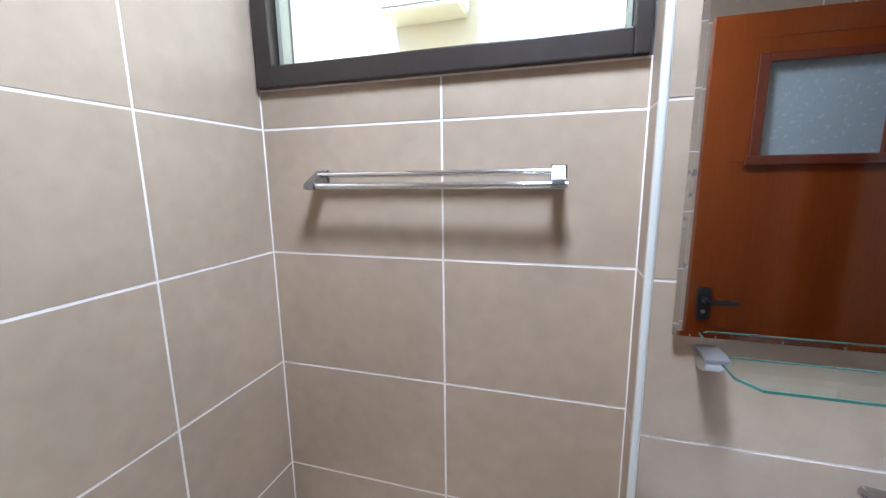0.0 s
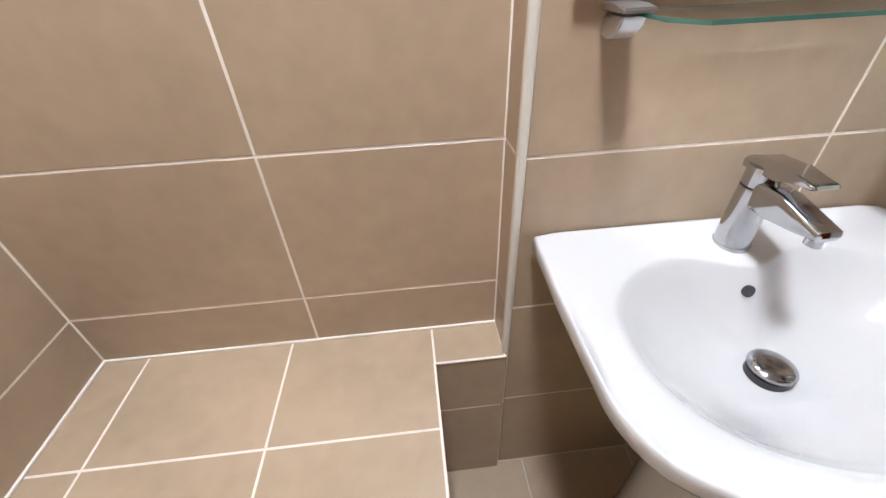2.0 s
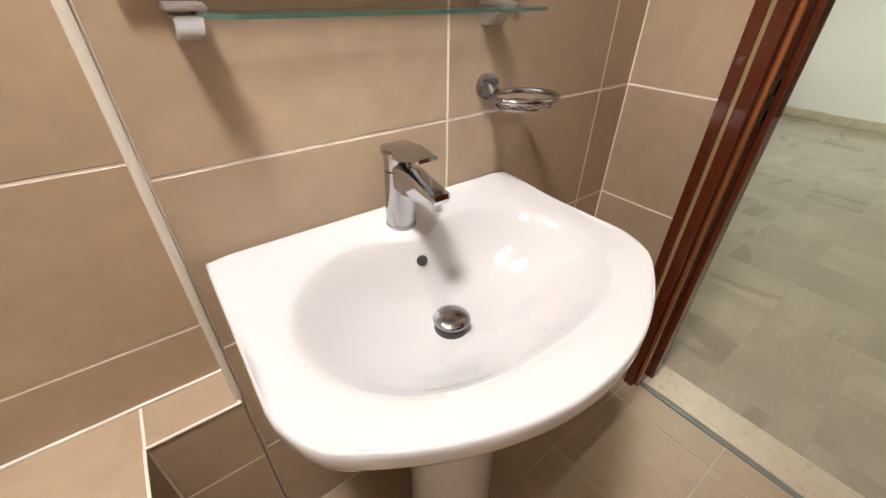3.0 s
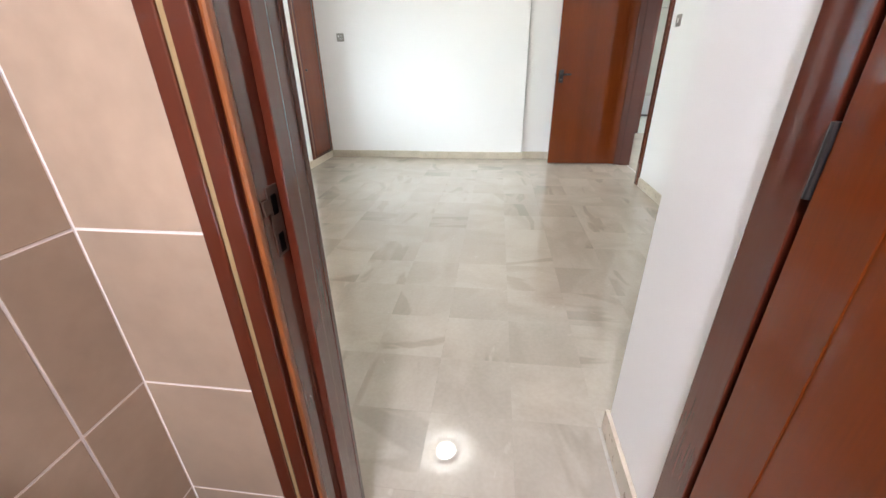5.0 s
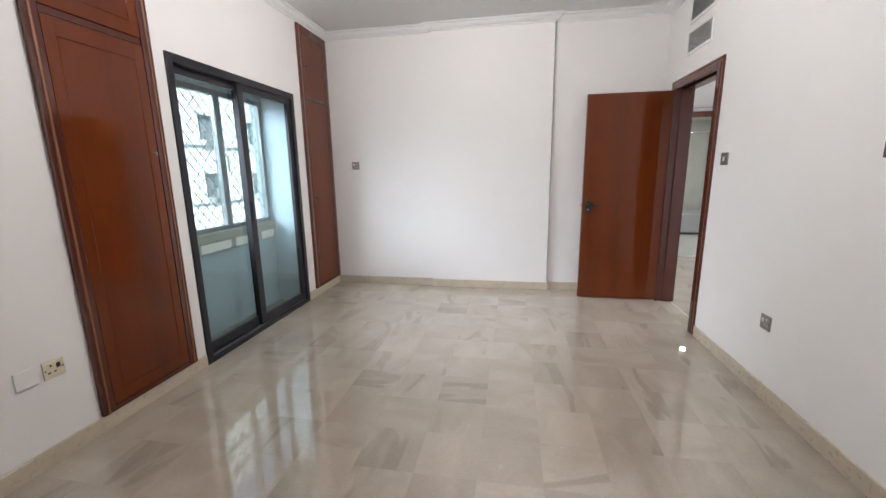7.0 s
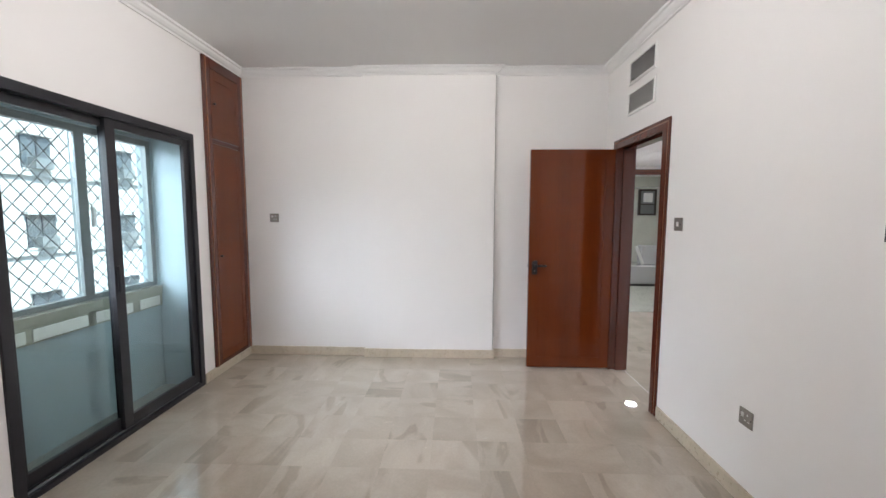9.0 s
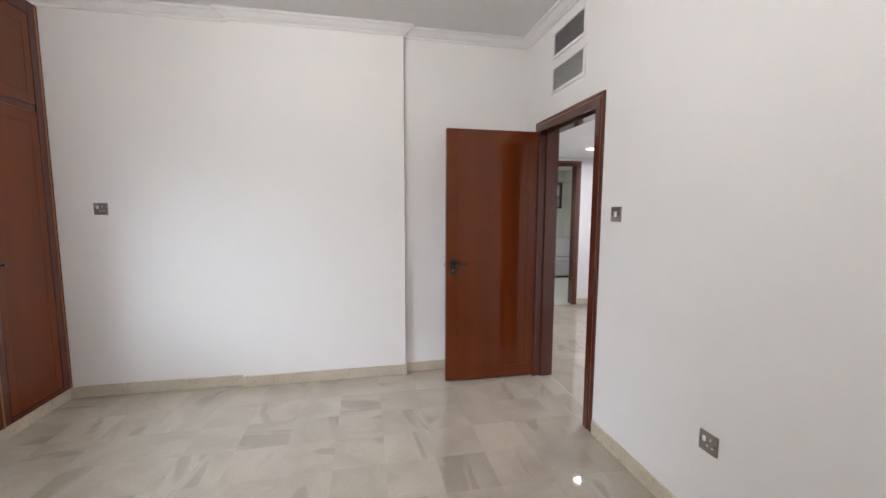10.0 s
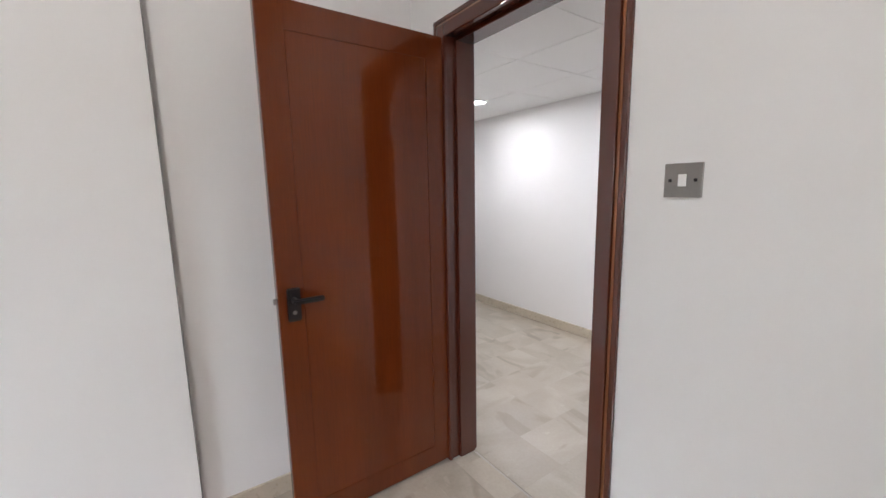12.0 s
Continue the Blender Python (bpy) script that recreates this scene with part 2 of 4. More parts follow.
def sweep(bm, profile, path, closed=False):
    """Sweeps a profile of (out, up) pairs along points that each carry an outward direction."""
    rows = [[bm.verts.new(Vector(p) + Vector(o) * u + Vector((0, 0, w))) for u, w in profile] for p, o in path]
    for a, b in zip(rows, rows[1:]):
        for i in range(len(profile)):
            j = (i + 1) % len(profile)
            bm.faces.new((a[i], b[i], b[j], a[j]))
    for r in (rows[0], rows[-1]):
        bm.faces.new(r)
    return bm


def structure(name, bm, material, label, category):
    return tagged(part(name, bm, material), label, category, kind="structure")


# ---- the plan, in metres ----
NORTH, SOUTH = 2.434, -1.168          # bedroom walls
EAST, EAST_LEFT, EAST_REC = 5.916, 5.952, 5.962
CEILING = 2.862
BX, BY, MY, RX, EX = -0.605, 0.951, 0.867, 0.242, 1.317   # bathroom faces
BSOUTH, BCEIL = -0.75, 2.44
DOOR_N, DOOR_S = 0.562, -0.138        # bathroom doorway
WEST = 1.47

# ---- large structure: bedroom ----
structure("floor", boxes((1.33, 6.2, -1.31, 2.8, -0.2, -0.002), (4.2, 8.0, -3.4, -1.31, -0.2, -0.002)), BED, "bed of the polished beige marble floor", "floor")
structure("ceiling", boxes((1.3, 6.25, -1.31, 2.6, CEILING, CEILING + 0.2)), CEIL, "plain white painted bedroom ceiling", "ceiling")
structure("wall_north", boxes((WEST, 3.755, NORTH, 2.75, -0.1, CEILING), (5.2, 6.2, NORTH, 2.75, -0.1, CEILING),
                              (3.755, 5.2, NORTH, 2.75, 2.093, CEILING)), PAINT, "off-white painted wall with a sliding glass door", "wall")
structure("wall_east", boxes((EAST, 6.2, -0.085, 1.21, -0.1, CEILING), (EAST_LEFT, 6.2, 1.21, NORTH, -0.1, CEILING),
                             (EAST_REC, 6.2, -1.31, -0.085, -0.1, CEILING)), PAINT, "off-white painted wall with a shallow pilaster step", "wall")
structure("wall_south", boxes((1.83, 4.843, SOUTH - 0.14, SOUTH, -0.1, CEILING), (5.703, EAST_REC, SOUTH - 0.14, SOUTH, -0.1, CEILING),
                              (4.843, 5.703, SOUTH - 0.14, SOUTH, 2.075, CEILING)), PAINT, "off-white painted wall with the hall doorway", "wall")
structure("wall_west", boxes((1.385, WEST, DOOR_N + 0.027, NORTH + 0.2, -0.1, CEILING), (1.385, WEST, DOOR_S - 0.036, DOOR_N + 0.027, 2.0, CEILING),
                             (1.385, 1.832, SOUTH - 0.14, -0.166, -0.1, CEILING)), PAINT, "off-white painted wall round the bathroom doorway", "wall")

# ---- large structure: bathroom ----
structure("bath_floor_bed", boxes((-0.8, 1.33, -0.9, 1.1, -0.2, -0.0012)), FLOOR_GROUT, "grouted bed of the bathroom floor", "floor")
structure("bath_ceiling", boxes((-0.8, 1.385, -0.9, 1.15, BCEIL, BCEIL + 0.2)), CEIL, "white painted bathroom ceiling", "ceiling")
G = 0.0007
structure("wall_bath_north", boxes((-0.8, RX + 0.02, BY + G, BY + 0.17, -0.1, 1.607), (-0.8, RX + 0.02, BY + G, BY + 0.17, 2.3, BCEIL),
                                   (RX + G, 1.385, MY + G, BY + 0.17, -0.1, BCEIL), (-0.8, -0.59, BY + G, BY + 0.17, 1.607, 2.3)), GROUT, "light grouted wall under the window", "wall")
structure("wall_bath_west", boxes((-0.8, BX - G, -0.9, BY + G, -0.1, BCEIL)), GROUT, "light grouted wall behind the tiles", "wall")
structure("wall_bath_south", boxes((-0.8, 1.385, -0.9, BSOUTH - G, -0.1, BCEIL)), GROUT, "light grouted wall behind the tiles", "wall")
structure("wall_bath_east", boxes((EX + G, 1.385, DOOR_N + 0.027, MY + G, -0.1, BCEIL), (EX + G, 1.385, BSOUTH - G, DOOR_S - 0.036, -0.1, BCEIL),
                                  (EX + G, 1.385, DOOR_S - 0.036, DOOR_N + 0.027, 2.0, BCEIL)), GROUT, "light grouted wall round the doorway", "wall")

# ---- hall and the bathroom beyond ----
structure("hall_ceiling", boxes((4.2, 8.0, -3.35, SOUTH - 0.14, 2.176, 2.4), *[(4.21 + 0.6 * i, 4.804 + 0.6 * i, -3.15 + 0.6 * j, min(-2.556 + 0.6 * j, SOUTH - 0.141), 2.168, 2.176) for i in range(6) for j in range(3)]), CEIL, "white hall ceiling of square panels", "ceiling")
structure("wall_hall_south", boxes((4.2, 8.1, -3.35, -3.15, -0.1, 2.168)), PAINT, "off-white hall wall", "wall")
structure("wall_hall_west", boxes((4.05, 4.2, -3.35, SOUTH - 0.14, -0.1, 2.168)), PAINT, "off-white hall end wall", "wall")
structure("wall_hall_east", boxes((7.95, 8.07, -3.15, -2.82, -0.1, 2.168), (7.95, 8.07, -2.08, SOUTH - 0.14, -0.1, 2.168),
                                  (7.95, 8.07, -2.82, -2.08, 2.075, 2.168)), PAINT, "off-white hall wall with a doorway", "wall")
FAR_TILE = mat("pale_tile", (0.55, 0.56, 0.5), 0.3, var=0.06, scale=4, fine=40, bump=0.02)
structure("far_bath_walls", boxes((10.85, 11.0, -4.3, -1.6, -0.1, 2.35), (8.07, 10.85, -4.3, -4.2, -0.1, 2.35), (8.07, 10.85, -1.7, -1.6, -0.1, 2.35),
                                  (8.0, 8.07, -4.3, -3.2, -0.1, 2.35), (8.0, 8.07, -1.7, -1.31, -0.1, 2.35)), FAR_TILE, "pale tiled walls of the second bathroom", "wall")
structure("far_bath_floor", boxes((7.95, 11.0, -4.3, -1.6, -0.2, 0.0)), FAR_TILE, "pale tiled floor of the second bathroom", "floor")
structure("far_bath_ceiling", boxes((7.95, 11.0, -4.3, -1.6, 2.3, 2.4)), CEIL, "white ceiling of the second bathroom", "ceiling")

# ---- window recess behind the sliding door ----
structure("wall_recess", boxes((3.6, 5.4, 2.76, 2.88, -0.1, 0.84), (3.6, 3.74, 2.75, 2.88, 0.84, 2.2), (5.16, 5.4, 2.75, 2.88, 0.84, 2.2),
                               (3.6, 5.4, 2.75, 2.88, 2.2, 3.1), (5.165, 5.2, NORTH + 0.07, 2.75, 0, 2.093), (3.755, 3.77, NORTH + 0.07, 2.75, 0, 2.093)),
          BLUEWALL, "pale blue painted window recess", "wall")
structure("ground", boxes((-900, 900, 30, 1500, -9.5, -9.0), (-900, 900, 3, 30, -9.5, -9.0)), GROUND, "street ground far below the window", "ground")

# ---- things ----
structure("wall_hall_north", boxes((EAST_REC, 8.0, SOUTH - 0.14, SOUTH, -0.1, 2.4)), PAINT, "off-white hall wall", "wall")

# skirting of polished beige marble
SK = 0.086


def skirting(*dims):
    bm = bmesh.new()
    for d in dims:
        box(bm, *d, 0.0, SK, bevel=0.003)
    return structure("baseboard", bm, SKIRT, "low beige marble skirting along the wall", "baseboard")


T = 0.014
skirting((WEST, 3.748, NORTH - T, NORTH))
skirting((5.212, EAST_LEFT, NORTH - T, NORTH))
skirting((EAST - T, EAST, -0.085 - T, 1.21 + T))
skirting((EAST_LEFT - T, EAST_LEFT, 1.21 + T, NORTH - T))
skirting((EAST_REC - T, EAST_REC, SOUTH + T, -0.085 - T))
skirting((1.832 + T, 4.79, SOUTH, SOUTH + T))
skirting((5.77, EAST_REC, SOUTH, SOUTH + T))
skirting((1.457, 1.832 + T, -0.166, -0.166 + T), (1.832, 1.832 + T, SOUTH + T, -0.166))
skirting((4.2, 7.95, -3.15, -3.15 + T))
skirting((7.95 - T, 7.95, -3.15 + T, -2.885), (7.95 - T, 7.95, -2.0, SOUTH - 0.14))
skirting((5.77, 7.95, SOUTH - 0.14 - T, SOUTH - 0.14))

# thin strip over the step's side face, its shade put into the grey colour
structure("trim", boxes((EAST + 0.002, EAST_REC, -0.0885, -0.085, SK, 2.79)), STEP_SHADE, "grey strip painting the shaded side face of the pilaster step", "trim")

# moulded plaster cornice
PROFILE = [(0, 2.792), (0.012, 2.792), (0.016, 2.806), (0.03, 2.812), (0.046, 2.826), (0.055, 2.842), (0.072, 2.846), (0.074, 2.8615), (0, 2.8615)]
RUN = [((1.83, SOUTH), (0, 1)), ((EAST_REC, SOUTH), (-1, 1)), ((EAST_REC, -0.085), (-1, -1)), ((EAST, -0.085), (-1, -1)), ((EAST, 1.21), (-1, 1)),
       ((EAST_LEFT, 1.21), (-1, 1)), ((EAST_LEFT, NORTH), (-1, -1)), ((WEST, NORTH), (0, -1))]
structure("trim", sweep(bmesh.new(), PROFILE, [((x, y, 0), (a, b, 0)) for (x, y), (a, b) in RUN]), CEIL, "white moulded plaster cornice under the ceiling", "cornice")

# white corner bead of the tiled return
structure("trim", boxes((0.2385, 0.2515, 0.8595, 0.8735, 0.488, BCEIL), bevel=0.004), TRIM, "white plastic corner bead on the tiled edge", "trim")


# ---- doors ----
def jamb_set(door, run, thick, clear, head, side, outer, bead=(0.052, 0.063), material=WOOD_DARK):
    """Lining and architraves of a doorway. run: 0 when the wall lies along x, 1 along y. thick: wall faces. side: which faces carry architraves."""
    (a, b), (lo, hi) = thick, clear

    def put(name, u0, u1, w0, w1, z0, z1, mat_, bevel=0.004, label=""):
        d = (u0, u1, w0, w1, z0, z1) if run == 0 else (w0, w1, u0, u1, z0, z1)
        return part(name, boxes(d, bevel=bevel), mat_, door, label)

    put("jamb", lo - 0.03, lo, a, b, 0.0, head + 0.03, material)
    put("jamb", hi, hi + 0.03, a, b, 0.0, head + 0.03, material)
    put("head_jamb", lo, hi, a, b, head, head + 0.03, material)
    for face, sign in side:
        for w0, w1, proud, m_, nm in ((0.0, bead[0], 0.018, material, "architrave"), (bead[0], bead[1], 0.012, BEAD, "bead"), (bead[1], outer, 0.014, material, "back_band")):
            p0, p1 = sorted((face, face + sign * proud))
            put(nm, lo - w1 + 0.008, lo - w0 + 0.008, p0, p1, 0.0, head + w1 - 0.008, m_)
            put(nm, hi + w0 - 0.008, hi + w1 - 0.008, p0, p1, 0.0, head + w1 - 0.008, m_)
            put(nm, lo - w0 + 0.008, hi + w0 - 0.008, p0, p1, head + w0 - 0.008, head + w1 - 0.008, m_)


def lever(leaf, at, along, out, label="dark bronze lever handle on a square plate"):
    """A lever on a plate. at: centre of the plate on the leaf; along: towards the lever's end; out: away from the leaf."""
    p, a, o = Vector(at), Vector(along), Vector(out)
    up = Vector((0, 0, 1))
    bm = bmesh.new()

    def slab(c, half_a, half_z, depth, bevel):
        made = bmesh.ops.create_cube(bm, size=1)
        bmesh.ops.transform(bm, verts=made["verts"], matrix=Matrix.LocRotScale(c, Matrix((a, o, up)).transposed(), (half_a * 2, depth, half_z * 2)))
        bmesh.ops.bevel(bm, geom=list({e for v in made["verts"] for e in v.link_edges}), offset=bevel, segments=2, affect="EDGES")
    slab(p + o * 0.005 - up * 0.02, 0.025, 0.065, 0.01, 0.004)
    plate = part("lock_plate", bm, BRONZE, leaf, "dark bronze lock plate")
    bm = bmesh.new()
    rod(bm, p + o * 0.008, p + o * 0.05, 0.011, 14)
    slab(p + o * 0.05 + a * 0.045, 0.058, 0.010, 0.016, 0.005)
    grip = smooth_sharp(part("handle", bm, BRONZE, leaf, label))
    part("keyhole", rods((p + o * 0.008 - up * 0.05, p + o * 0.0115 - up * 0.05, 0.008, 12)), STEEL, plate)
    return grip


# bedroom door, standing open at a right angle
door = thing("door_1", (5.27, SOUTH, 0), "varnished mahogany bedroom door standing wide open", "door", kind="structure")
jamb_set(door, 0, (SOUTH - 0.14, SOUTH), (4.874, 5.672), 2.052, ((SOUTH, 1), (SOUTH - 0.14, -1)), 0.082)
part("door_stop", boxes((4.874, 4.892, -1.306, -1.213, 0, 2.052), (5.654, 5.672, -1.306, -1.213, 0, 2.052), (4.892, 5.654, -1.306, -1.213, 2.034, 2.052), bevel=0.003), WOOD_DARK, door)
leaf = part("leaf", boxes((5.682, 5.722, -1.158, -0.39, 0.009, 2.048), bevel=0.003), WOOD, door, "glossy mahogany door leaf with framed flat panel")
# flat panel framed by thin planted strips of the same veneer
part("panel", boxes((5.679, 5.683, -1.0645, -0.4845, 0.1125, 1.9425), bevel=0.0007), WOOD, leaf)
part("stile", boxes((5.6785, 5.683, -1.155, -1.066, 0.012, 2.045), bevel=0.001), WOOD, leaf)
part("stile", boxes((5.6785, 5.683, -0.483, -0.393, 0.012, 2.045), bevel=0.001), WOOD, leaf)
part("rail", boxes((5.6785, 5.683, -1.066, -0.483, 1.944, 2.045), bevel=0.001), WOOD, leaf)
part("rail", boxes((5.6785, 5.683, -1.066, -0.483, 0.012, 0.111), bevel=0.001), WOOD, leaf)
lever(leaf, (5.6785, -0.445, 0.985), (0, -1, 0), (-1, 0, 0))
lever(leaf, (5.722, -0.445, 0.985), (0, -1, 0), (1, 0, 0))
part("latch", boxes((5.694, 5.71, -0.39, -0.378, 0.97, 0.99), bevel=0.002), STEEL, leaf)
for z in (0.25, 1.05, 1.8):
    part("hinge", rods(((5.672, -1.163, z - 0.05), (5.672, -1.163, z + 0.05), 0.007, 10)), BRONZE, leaf)

# bathroom door, folded back into the bathroom
door = thing("door_2", (1.38, 0.2, 0), "mahogany bathroom door with a frosted pane, standing open", "door", kind="structure")
NF, SF = DOOR_N, DOOR_S  # faces of the lining
part("jamb", boxes((EX - 0.001, WEST + 0.004, NF, NF + 0.0265, 0.0, 1.993), bevel=0.003), WOOD_DARK, door)
part("jamb", boxes((1.372, 1.455, SF - 0.028, SF, 0.0, 1.965), bevel=0.003), WOOD_DARK, door, "plain flat hinge jamb")
part("jamb_back", boxes((1.319, 1.372, SF - 0.0355, SF - 0.0335, 0.0, 1.965)), WOOD_DARK, door)
part("head_jamb", boxes((EX - 0.001, WEST + 0.004, SF, NF, 1.965, 1.993), bevel=0.003), WOOD_DARK, door)
part("door_stop", boxes((1.374, 1.412, NF - 0.015, NF, 0.012, 1.965), bevel=0.0025), WOOD_DARK, door)
part("door_stop", boxes((1.374, 1.412, SF, NF - 0.015, 1.95, 1.965), bevel=0.004), WOOD_DARK, door)
part("worn_edge", boxes((1.309, 1.324, NF - 0.0015, NF + 0.009, 0.012, 1.965), bevel=0.005), BEAD, door, "worn orange edge of the lining")
# architrave on the bathroom side: flat board, pale bead and outer lip, with a shadow gap beside the lining
for name, w0, w1, front, m_ in (("architrave", 0.013, 0.043, 1.299, WOOD_DARK), ("bead", 0.043, 0.053, 1.302, BEAD_PALE), ("outer_lip", 0.053, 0.08, 1.300, WOOD_DARK)):
    part(name, boxes((front, EX - 0.001, NF + w0, NF + w1, 0.0, 1.965 + w1), bevel=0.003), m_, door)
    part(name, boxes((front, EX - 0.001, SF - w1, NF + w0, 1.965 + w0, 1.965 + w1), bevel=0.003), m_, door)
# architrave on the bedroom side, on the latch jamb and over the head only
for name, w0, w1, proud, m_ in (("architrave", 0.0, 0.05, 0.018, WOOD_DARK), ("bead", 0.05, 0.06, 0.013, BEAD), ("back_band", 0.06, 0.08, 0.015, WOOD_DARK)):
    part(name, boxes((WEST + 0.004, WEST + 0.004 + proud, NF + w0, NF + w1, 0.0, 1.965 + w1), bevel=0.003), m_, door)
    part(name, boxes((WEST + 0.004, WEST + 0.004 + proud, SF, NF + w0, 1.965 + w0, 1.965 + w1), bevel=0.003), m_, door)
plate_ = part("strike_plate", boxes((1.342, 1.371, NF - 0.002, NF + 0.001, 0.87, 0.978), bevel=0.001), PLATE, door, "dark worn strike plate")
part("latch_hole", boxes((1.349, 1.363, NF - 0.003, NF - 0.001, 0.935, 0.965), bevel=0.0008), VOID, plate_)
part("latch_hole", boxes((1.349, 1.363, NF - 0.003, NF - 0.001, 0.875, 0.905), bevel=0.0008), VOID, plate_)
part("latch_lip", boxes((1.327, 1.342, NF - 0.003, NF, 0.94, 0.962), bevel=0.001), PLATE, plate_)
LY = -0.135
L0, L1, P0, P1 = 0.6, 1.35, 0.772, 1.13
leaf = part("leaf", boxes((L0, L1, LY - 0.035, LY, 0.012, 1.45), (L0, P0, LY - 0.035, LY, 1.45, 1.945), (P1, L1, LY - 0.035, LY, 1.45, 1.945),
                          (P0, P1, LY - 0.035, LY, 1.79, 1.945), bevel=0.002), WOOD, door, "glossy mahogany leaf with a framed pane")
for name, d in (("stile", (L0 + 0.001, 0.686, 0.014, 1.943)), ("stile", (1.25, L1 - 0.001, 0.014, 1.943)), ("rail", (0.6885, 1.2475, 1.862, 1.943)), ("rail", (0.6885, 1.2475, 0.014, 0.12))):
    part(name, boxes((d[0], d[1], LY - 0.001, LY + 0.0025, d[2], d[3]), bevel=0.0008), WOOD, leaf)
part("glazing_bead", boxes((P0 - 0.03, P0 + 0.004, LY - 0.002, LY + 0.012, 1.45, 1.81), (P1 - 0.004, P1 + 0.03, LY - 0.002, LY + 0.012, 1.45, 1.81), (P0 + 0.004, P1 - 0.004, LY - 0.002, LY + 0.012, 1.78, 1.81),
                           (P0 - 0.04, P1 + 0.04, LY - 0.002, LY + 0.016, 1.43, 1.465), bevel=0.004), WOOD_DARK, leaf)
part("pane", boxes((P0 - 0.005, P1 + 0.005, LY - 0.022, LY - 0.016, 1.445, 1.80)), FROST, leaf, "grey frosted glass pane")
for z in (0.28, 1.02, 1.72):
    part("hinge", rods(((1.357, LY + 0.001, z - 0.045), (1.357, LY + 0.001, z + 0.045), 0.0055, 10)), BRONZE, leaf)
lever(leaf, (0.652, LY + 0.0025, 0.92), (1, 0, 0), (0, 1, 0))
lever(leaf, (0.652, LY - 0.035, 0.92), (1, 0, 0), (0, -1, 0))

# doorway at the end of the hall
door = thing("door_3", (8.0, -2.45, 0), "mahogany door frame of the second bathroom", "door", kind="structure")
jamb_set(door, 1, (7.95, 8.07), (-2.8, -2.1), 2.055, ((7.95, -1),), 0.078)

# ---- fitted wardrobes in the north wall ----


def wardrobe(x0, x1, wide, knobs, label):
    top, foot, y = 2.786, SK, NORTH
    w = thing("wardrobe", ((x0 + x1) / 2, y - 0.02, foot), label, "wardrobe", "built-in wardrobes")
    for a, b, z0, z1 in ((x0, x0 + wide, foot, top), (x1 - wide, x1, foot, top), (x0 + wide, x1 - wide, top - wide, top), (x0 + wide, x1 - wide, foot, foot + 0.03)):
        part("frame", boxes((a, b, y - 0.024, y, z0, z1), bevel=0.004), WOOD_DARK, w)
    # lighter bead colour carries the varnish highlight
    for a in (x0 + 0.020, x1 - 0.032):
        part("bead", boxes((a, a + 0.012, y - 0.029, y - 0.022, foot, top - 0.01), bevel=0.003), BEAD, w, "bead with its varnish highlight painted as a lighter tone")
    a, b = x0 + wide + 0.004, x1 - wide - 0.004
    part("crossrail", boxes((a, b, y - 0.018, y, 2.07, 2.105), bevel=0.003), WOOD_DARK, w)
    for name, z0, z1, (kx, kz, km) in (("lower_door", foot + 0.034, 2.066, knobs[0]), ("upper_door", 2.109, top - wide - 0.004, knobs[1])):
        d = part(name, boxes((a, b, y - 0.016, y, z0, z1), bevel=0.002), WOOD, w)
        s = 0.055
        for nm, u0, u1, v0, v1 in (("stile", a, a + s, z0, z1), ("stile", b - s, b, z0, z1), ("rail", a + s, b - s, z1 - s * 1.5, z1), ("rail", a + s, b - s, z0, z0 + s * 1.3)):
            part(nm, boxes((u0, u1, y - 0.022, y - 0.015, v0, v1), bevel=0.0012), WOOD, d)
        p = bmesh.new()
        box(p, a + s + 0.0012, b - s - 0.0012, y - 0.0212, y - 0.015, z0 + s * 1.3 + 0.003, z1 - s * 1.5 - 0.003, bevel=0.0015)
        part("panel", p, WOOD, d)
        k = rods(((kx, y - 0.02, kz), (kx, y - 0.034, kz), 0.006, 12))
        bmesh.ops.create_uvsphere(k, u_segments=12, v_segments=8, radius=0.011, matrix=Matrix.Translation((kx, y - 0.042, kz)))
        part("knob", k, STEEL if km else BRONZE, d, "bright metal knob" if km else "small dark knob", smooth=True)
    return w


wardrobe(3.022, 3.655, 0.062, ((3.556, 1.467, 1), (3.545, 2.392, 0)), "wide glossy mahogany fitted wardrobe with two doors")
wardrobe(5.352, 5.95, 0.085, ((5.47, 1.075, 0), (5.462, 2.405, 0)), "narrow mahogany fitted wardrobe in the room corner")

# ---- sliding balcony door and the window behind it ----
sl = thing("sliding_door", (4.48, 2.46, 0), "black aluminium sliding door with two glass panels", "sliding door")
X0, X1, ZT = 3.757, 5.202, 2.094
for d in ((X0, X0 + 0.05, 0.0, ZT), (X1 - 0.05, X1, 0.0, ZT), (X0 + 0.05, X1 - 0.05, ZT - 0.055, ZT), (X0 + 0.05, X1 - 0.05, 0.0, 0.035)):
    part("frame", boxes((d[0], d[1], NORTH - 0.012, NORTH + 0.075, d[2], d[3]), bevel=0.003), ALU_BLACK, sl)
part("track", boxes((X0 + 0.05, X1 - 0.05, NORTH + 0.012, NORTH + 0.016, 0.035, 0.047), (X0 + 0.05, X1 - 0.05, NORTH + 0.05, NORTH + 0.054, 0.035, 0.047)), ALU_GREY, sl)


